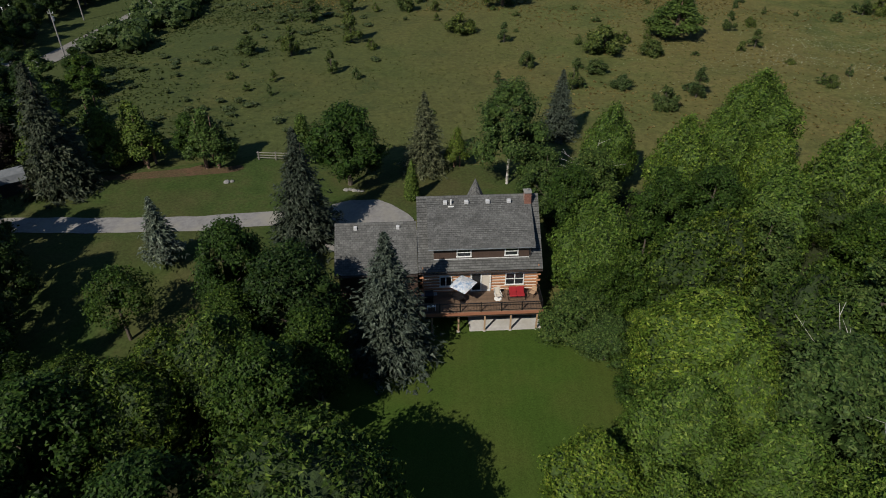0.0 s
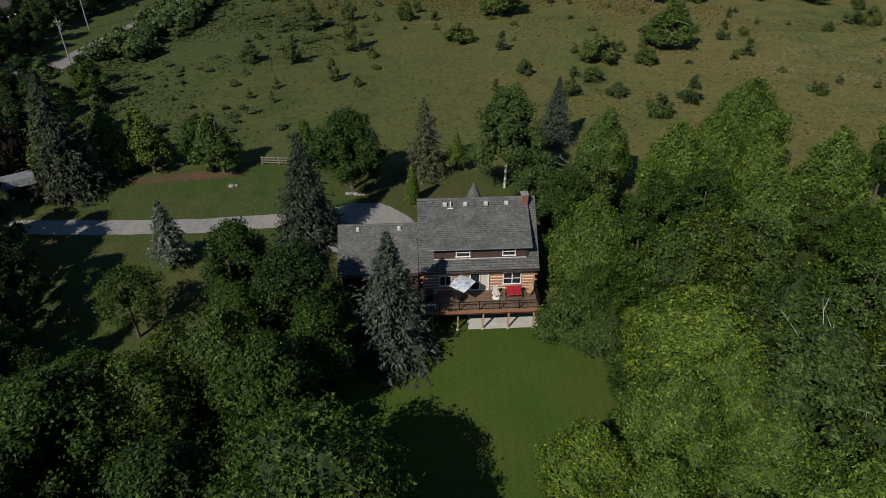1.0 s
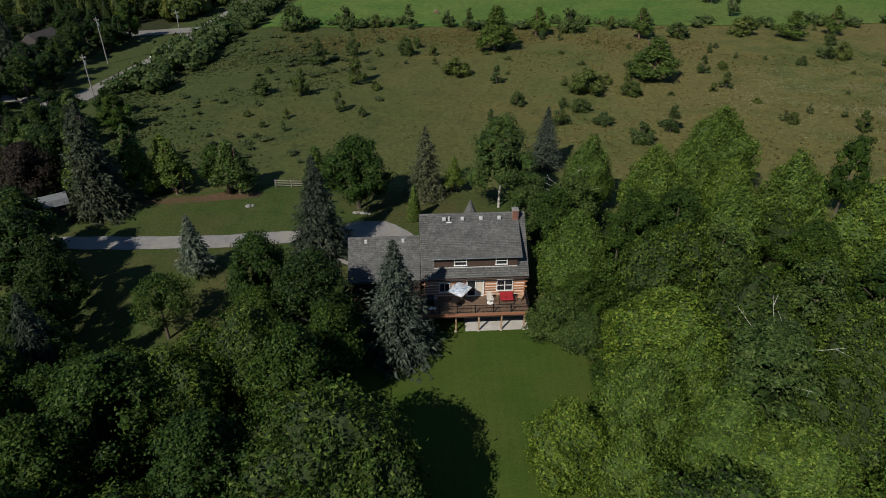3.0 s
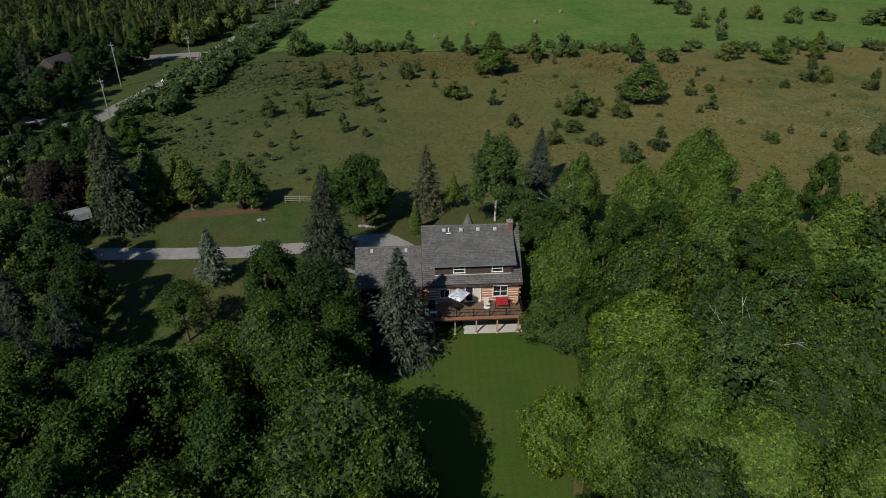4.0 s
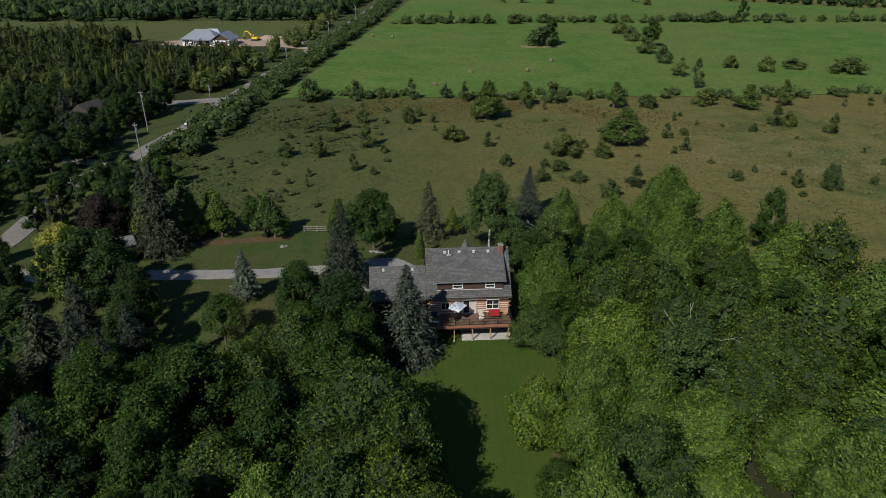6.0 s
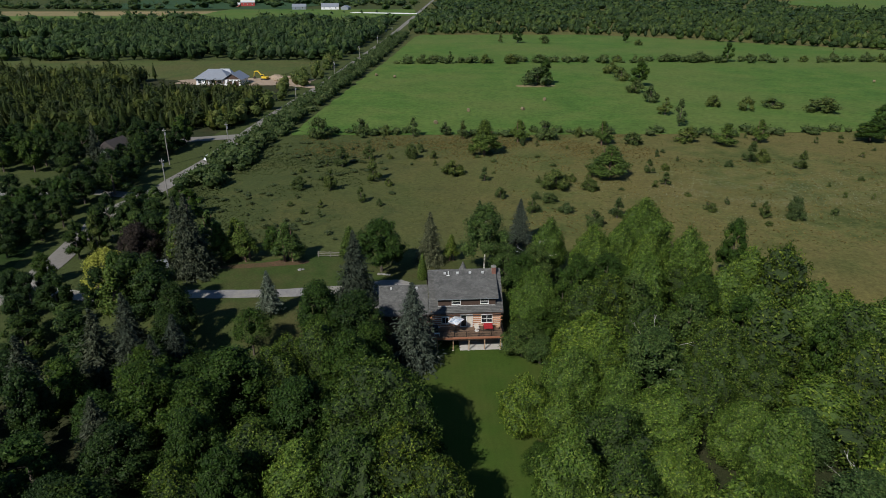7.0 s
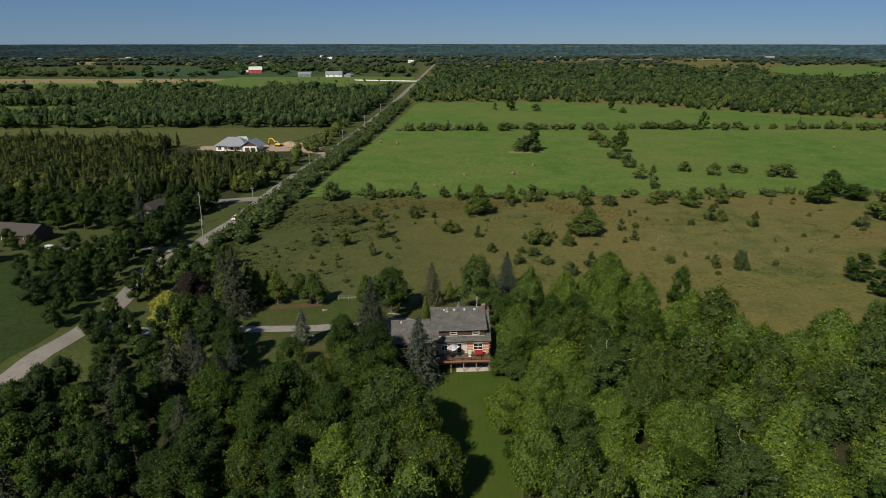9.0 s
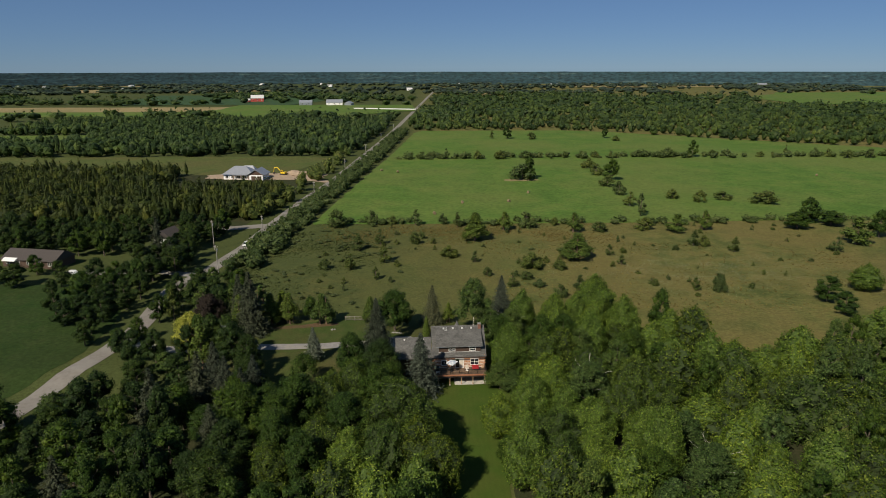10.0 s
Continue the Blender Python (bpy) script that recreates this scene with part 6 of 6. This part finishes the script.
bm.transform(pose(8.0, 0, 0, 0, 0, 90))
part("garage_roof", bm, M_METALROOF, nh, "grey metal gable roof")
bm = prism(bmesh.new(), [(-4.2, 3.2), (0.0, 5.75), (4.2, 3.2)], -6.06, -5.9)
bm.transform(pose(8.0, 0, 0, 0, 0, 90))
part("garage_gable", bm, M_GARAGE, nh, "brown boarded gable over the garage")
part("back_roof", hip(bmesh.new(), -6.0, 5.0, 4.0, 11.0, 3.3, 6.8, 3.0), M_METALROOF, nh, "grey metal hipped roof")
for x in (-10.0, -6.5, -3.0, 0.5):
    window(nh, x - 0.8, x + 0.8, 0.9, 2.4, -4.0, 1, 0)
for x in (5.2, 8.6):
    part("garage_door", block((x, -6.08, 0), (x + 2.6, -6.0, 2.4), 0.02), M_GARAGE, nh, "brown garage door")
part("porch_roof", block((-6, -6.2, 2.9), (3.8, -4.02, 3.15), 0.03), M_METALROOF, nh)
for x in (-5.6, -1.0, 3.2):
    part("porch_post", block((x, -6.0, -0.3), (x + 0.25, -5.75, 2.9)), M_POST, nh)

digger = thing("excavator", pose(-91.5, 318, height(-91, 318), 0, 0, 70), "yellow tracked excavator on bare earth", "excavator")
for s in (-1.1, 1.1):
    part("track", block((s - 0.3, -1.9, 0), (s + 0.3, 1.9, 0.9), 0.25), M_RUBBER, digger)
part("body", block((-1.3, -1.8, 1.0), (1.3, 1.3, 2.0), 0.12), M_YELLOW, digger)
cab = part("cab", block((-1.3, -0.2, 2.0), (-0.2, 1.3, 3.1), 0.1), M_YELLOW, digger)
part("cab_window", block((-1.32, 0.0, 2.25), (-0.18, 1.33, 2.95), 0.02), M_CARGLASS, cab)
part("boom", rod(rod(bmesh.new(), (0.2, 1.2, 1.7), (0.2, 4.2, 4.6), 0.35, 0.28, 6), (0.2, 4.2, 4.6), (0.2, 6.2, 4.2), 0.28, 0.22, 6), M_YELLOW, digger)
part("arm", rod(bmesh.new(), (0.2, 6.2, 4.3), (0.2, 6.8, 1.6), 0.22, 0.18, 6), M_YELLOW, digger)
part("bucket", prism(bmesh.new(), [(6.3, 1.7), (7.2, 1.5), (7.1, 0.7), (6.4, 0.5), (6.0, 1.0)], -0.3, 0.7), M_DARKTRIM, digger)


def heap(x, y, r, h, seed):
    bm = bmesh.new()
    bmesh.ops.create_icosphere(bm, subdivisions=3, radius=1.0)
    for v in bm.verts:
        v.co *= 1 + 0.3 * noise.noise(v.co * 1.7 + Vector((seed, 0, 0)))
        v.co = Vector((v.co.x * r, v.co.y * r * 0.7, v.co.z * h))
    o = part("earth_heap", bm, M_EARTH)
    o.matrix_world = pose(x, y, height(x, y))
    tagged(o, "heap of bare tan earth on the building site", "earth heap", "earth heaps")


for i, (x, y, r, h) in enumerate([(-80, 316, 6, 2.6), (-72, 318, 5, 2.0), (-86, 322, 5, 2.2)]):
    heap(x, y, r, h, i * 3)

bh = gable_house(pose(-134, 134, height(-134, 134), 0, 0, -12), "bungalow", "low bungalow with a dark brown roof and white trim", 20, 9, 2.9, 2.4, M_SIDING, M_BROWNROOF, 5)
part("porch", prism(bmesh.new(), [(-6.0, 2.4), (-6.0, 2.55), (-4.4, 3.3), (-4.4, 2.4)], -9, -4), M_TRIM, bh, "white porch roof")
gable_house(pose(-101, 161, height(-101, 161), 0, 0, 78), "cottage", "small cottage with a pale gable among trees", 8, 7, 3.0, 2.8, M_WHITEWALL, M_BROWNROOF, 2)
gable_house(pose(-333, 1215, height(-333, 1215), 0, 0, 10), "red_barn", "red barn with a white roof on a far farm", 24, 12, 7, 6, M_BARNRED, M_VENT, 3, "farm buildings")
gable_house(pose(-350, 1195, height(-350, 1195), 0, 0, 10), "red_barn", "low red barn wing on a far farm", 16, 9, 4, 3, M_BARNRED, M_VENT, 2, "farm buildings")
gable_house(pose(-216, 1085, height(-216, 1085), 0, 0, 5), "grey_barn", "grey metal-roofed barn on a far farm", 22, 14, 5, 4, M_STEEL, M_METALROOF, 2, "farm buildings")
gable_house(pose(-166, 1085, height(-166, 1085), 0, 0, 5), "white_barn", "white metal-roofed barn on a far farm", 28, 14, 5, 5, M_WHITEWALL, M_METALROOF, 3, "farm buildings")
gable_house(pose(-140, 1080, height(-140, 1080), 0, 0, 80), "grey_barn", "grey metal-roofed barn on a far farm", 16, 12, 4, 3, M_STEEL, M_METALROOF, 1, "farm buildings")
gable_house(pose(-52, 640, height(-52, 640), 0, 0, 60), "cottage", "small pale cottage beside the far road", 9, 8, 3.2, 3, M_BEIGE, M_BEIGE, 2)
gable_house(pose(-55, 1860, height(-55, 1860)), "cottage", "small white house far across the plain", 16, 10, 4, 4, M_WHITEWALL, M_VENT, 2, "far houses")
gable_house(pose(455, 2300, height(455, 2300)), "white_barn", "long white barn far across the plain", 30, 14, 5, 3, M_WHITEWALL, M_TRIM, 3, "far houses")
gable_house(pose(1080, 2050, height(1080, 2050)), "grey_barn", "grey barn far across the plain", 30, 16, 6, 8, M_STEEL, M_METALROOF, 2, "far houses")
for i, (x, y) in enumerate([(-1350, 2150), (-1250, 2120), (-1050, 2300), (-800, 2450), (-640, 2500), (-420, 2540), (40, 2560), (120, 2500), (700, 2450), (820, 2300), (850, 2290), (1250, 2250), (1500, 2050), (-900, 1900), (-350, 2300)]):
    gable_house(pose(x, y, height(x, y), 0, 0, i * 37), "cottage", "small white house far across the plain", 12 + 4 * (i % 3), 9, 4, 3, M_WHITEWALL, M_VENT, 2, "far houses")
hoop = part("greenhouse", prism(bmesh.new(), [(-4, 0), (4, 0), (4, 0.9), (2, 1.5), (-2, 1.5), (-4, 0.9)], -52, 52), M_TRIM)
hoop.matrix_world = pose(-70, 962, height(-70, 962), 0, 0, -18)
tagged(hoop, "long low white greenhouse beside a far field", "greenhouse")


def bale(x, y, turn):
    bm = bmesh.new()
    bmesh.ops.create_cone(bm, cap_ends=True, segments=20, radius1=0.7, radius2=0.7, depth=1.2, matrix=pose(0, 0, 0.64, 90))
    bmesh.ops.bevel(bm, geom=bm.edges[:], offset=0.06, segments=1, affect="EDGES")
    o = part("hay_bale", bm, M_BALE)
    o.matrix_world = pose(x, y, height(x, y) + 0.12, 0, 0, turn)
    tagged(o, "round tan hay bale on the mown field", "hay bale", "hay bales")


for i, (x, y) in enumerate([(13.5, 224.0), (36.0, 226.5), (-21.5, 320.0), (-32.0, 327.0), (48.7, 249.0), (0.0, 200.7), (228.5, 298.5)]):
    bale(x, y, 40 * i)
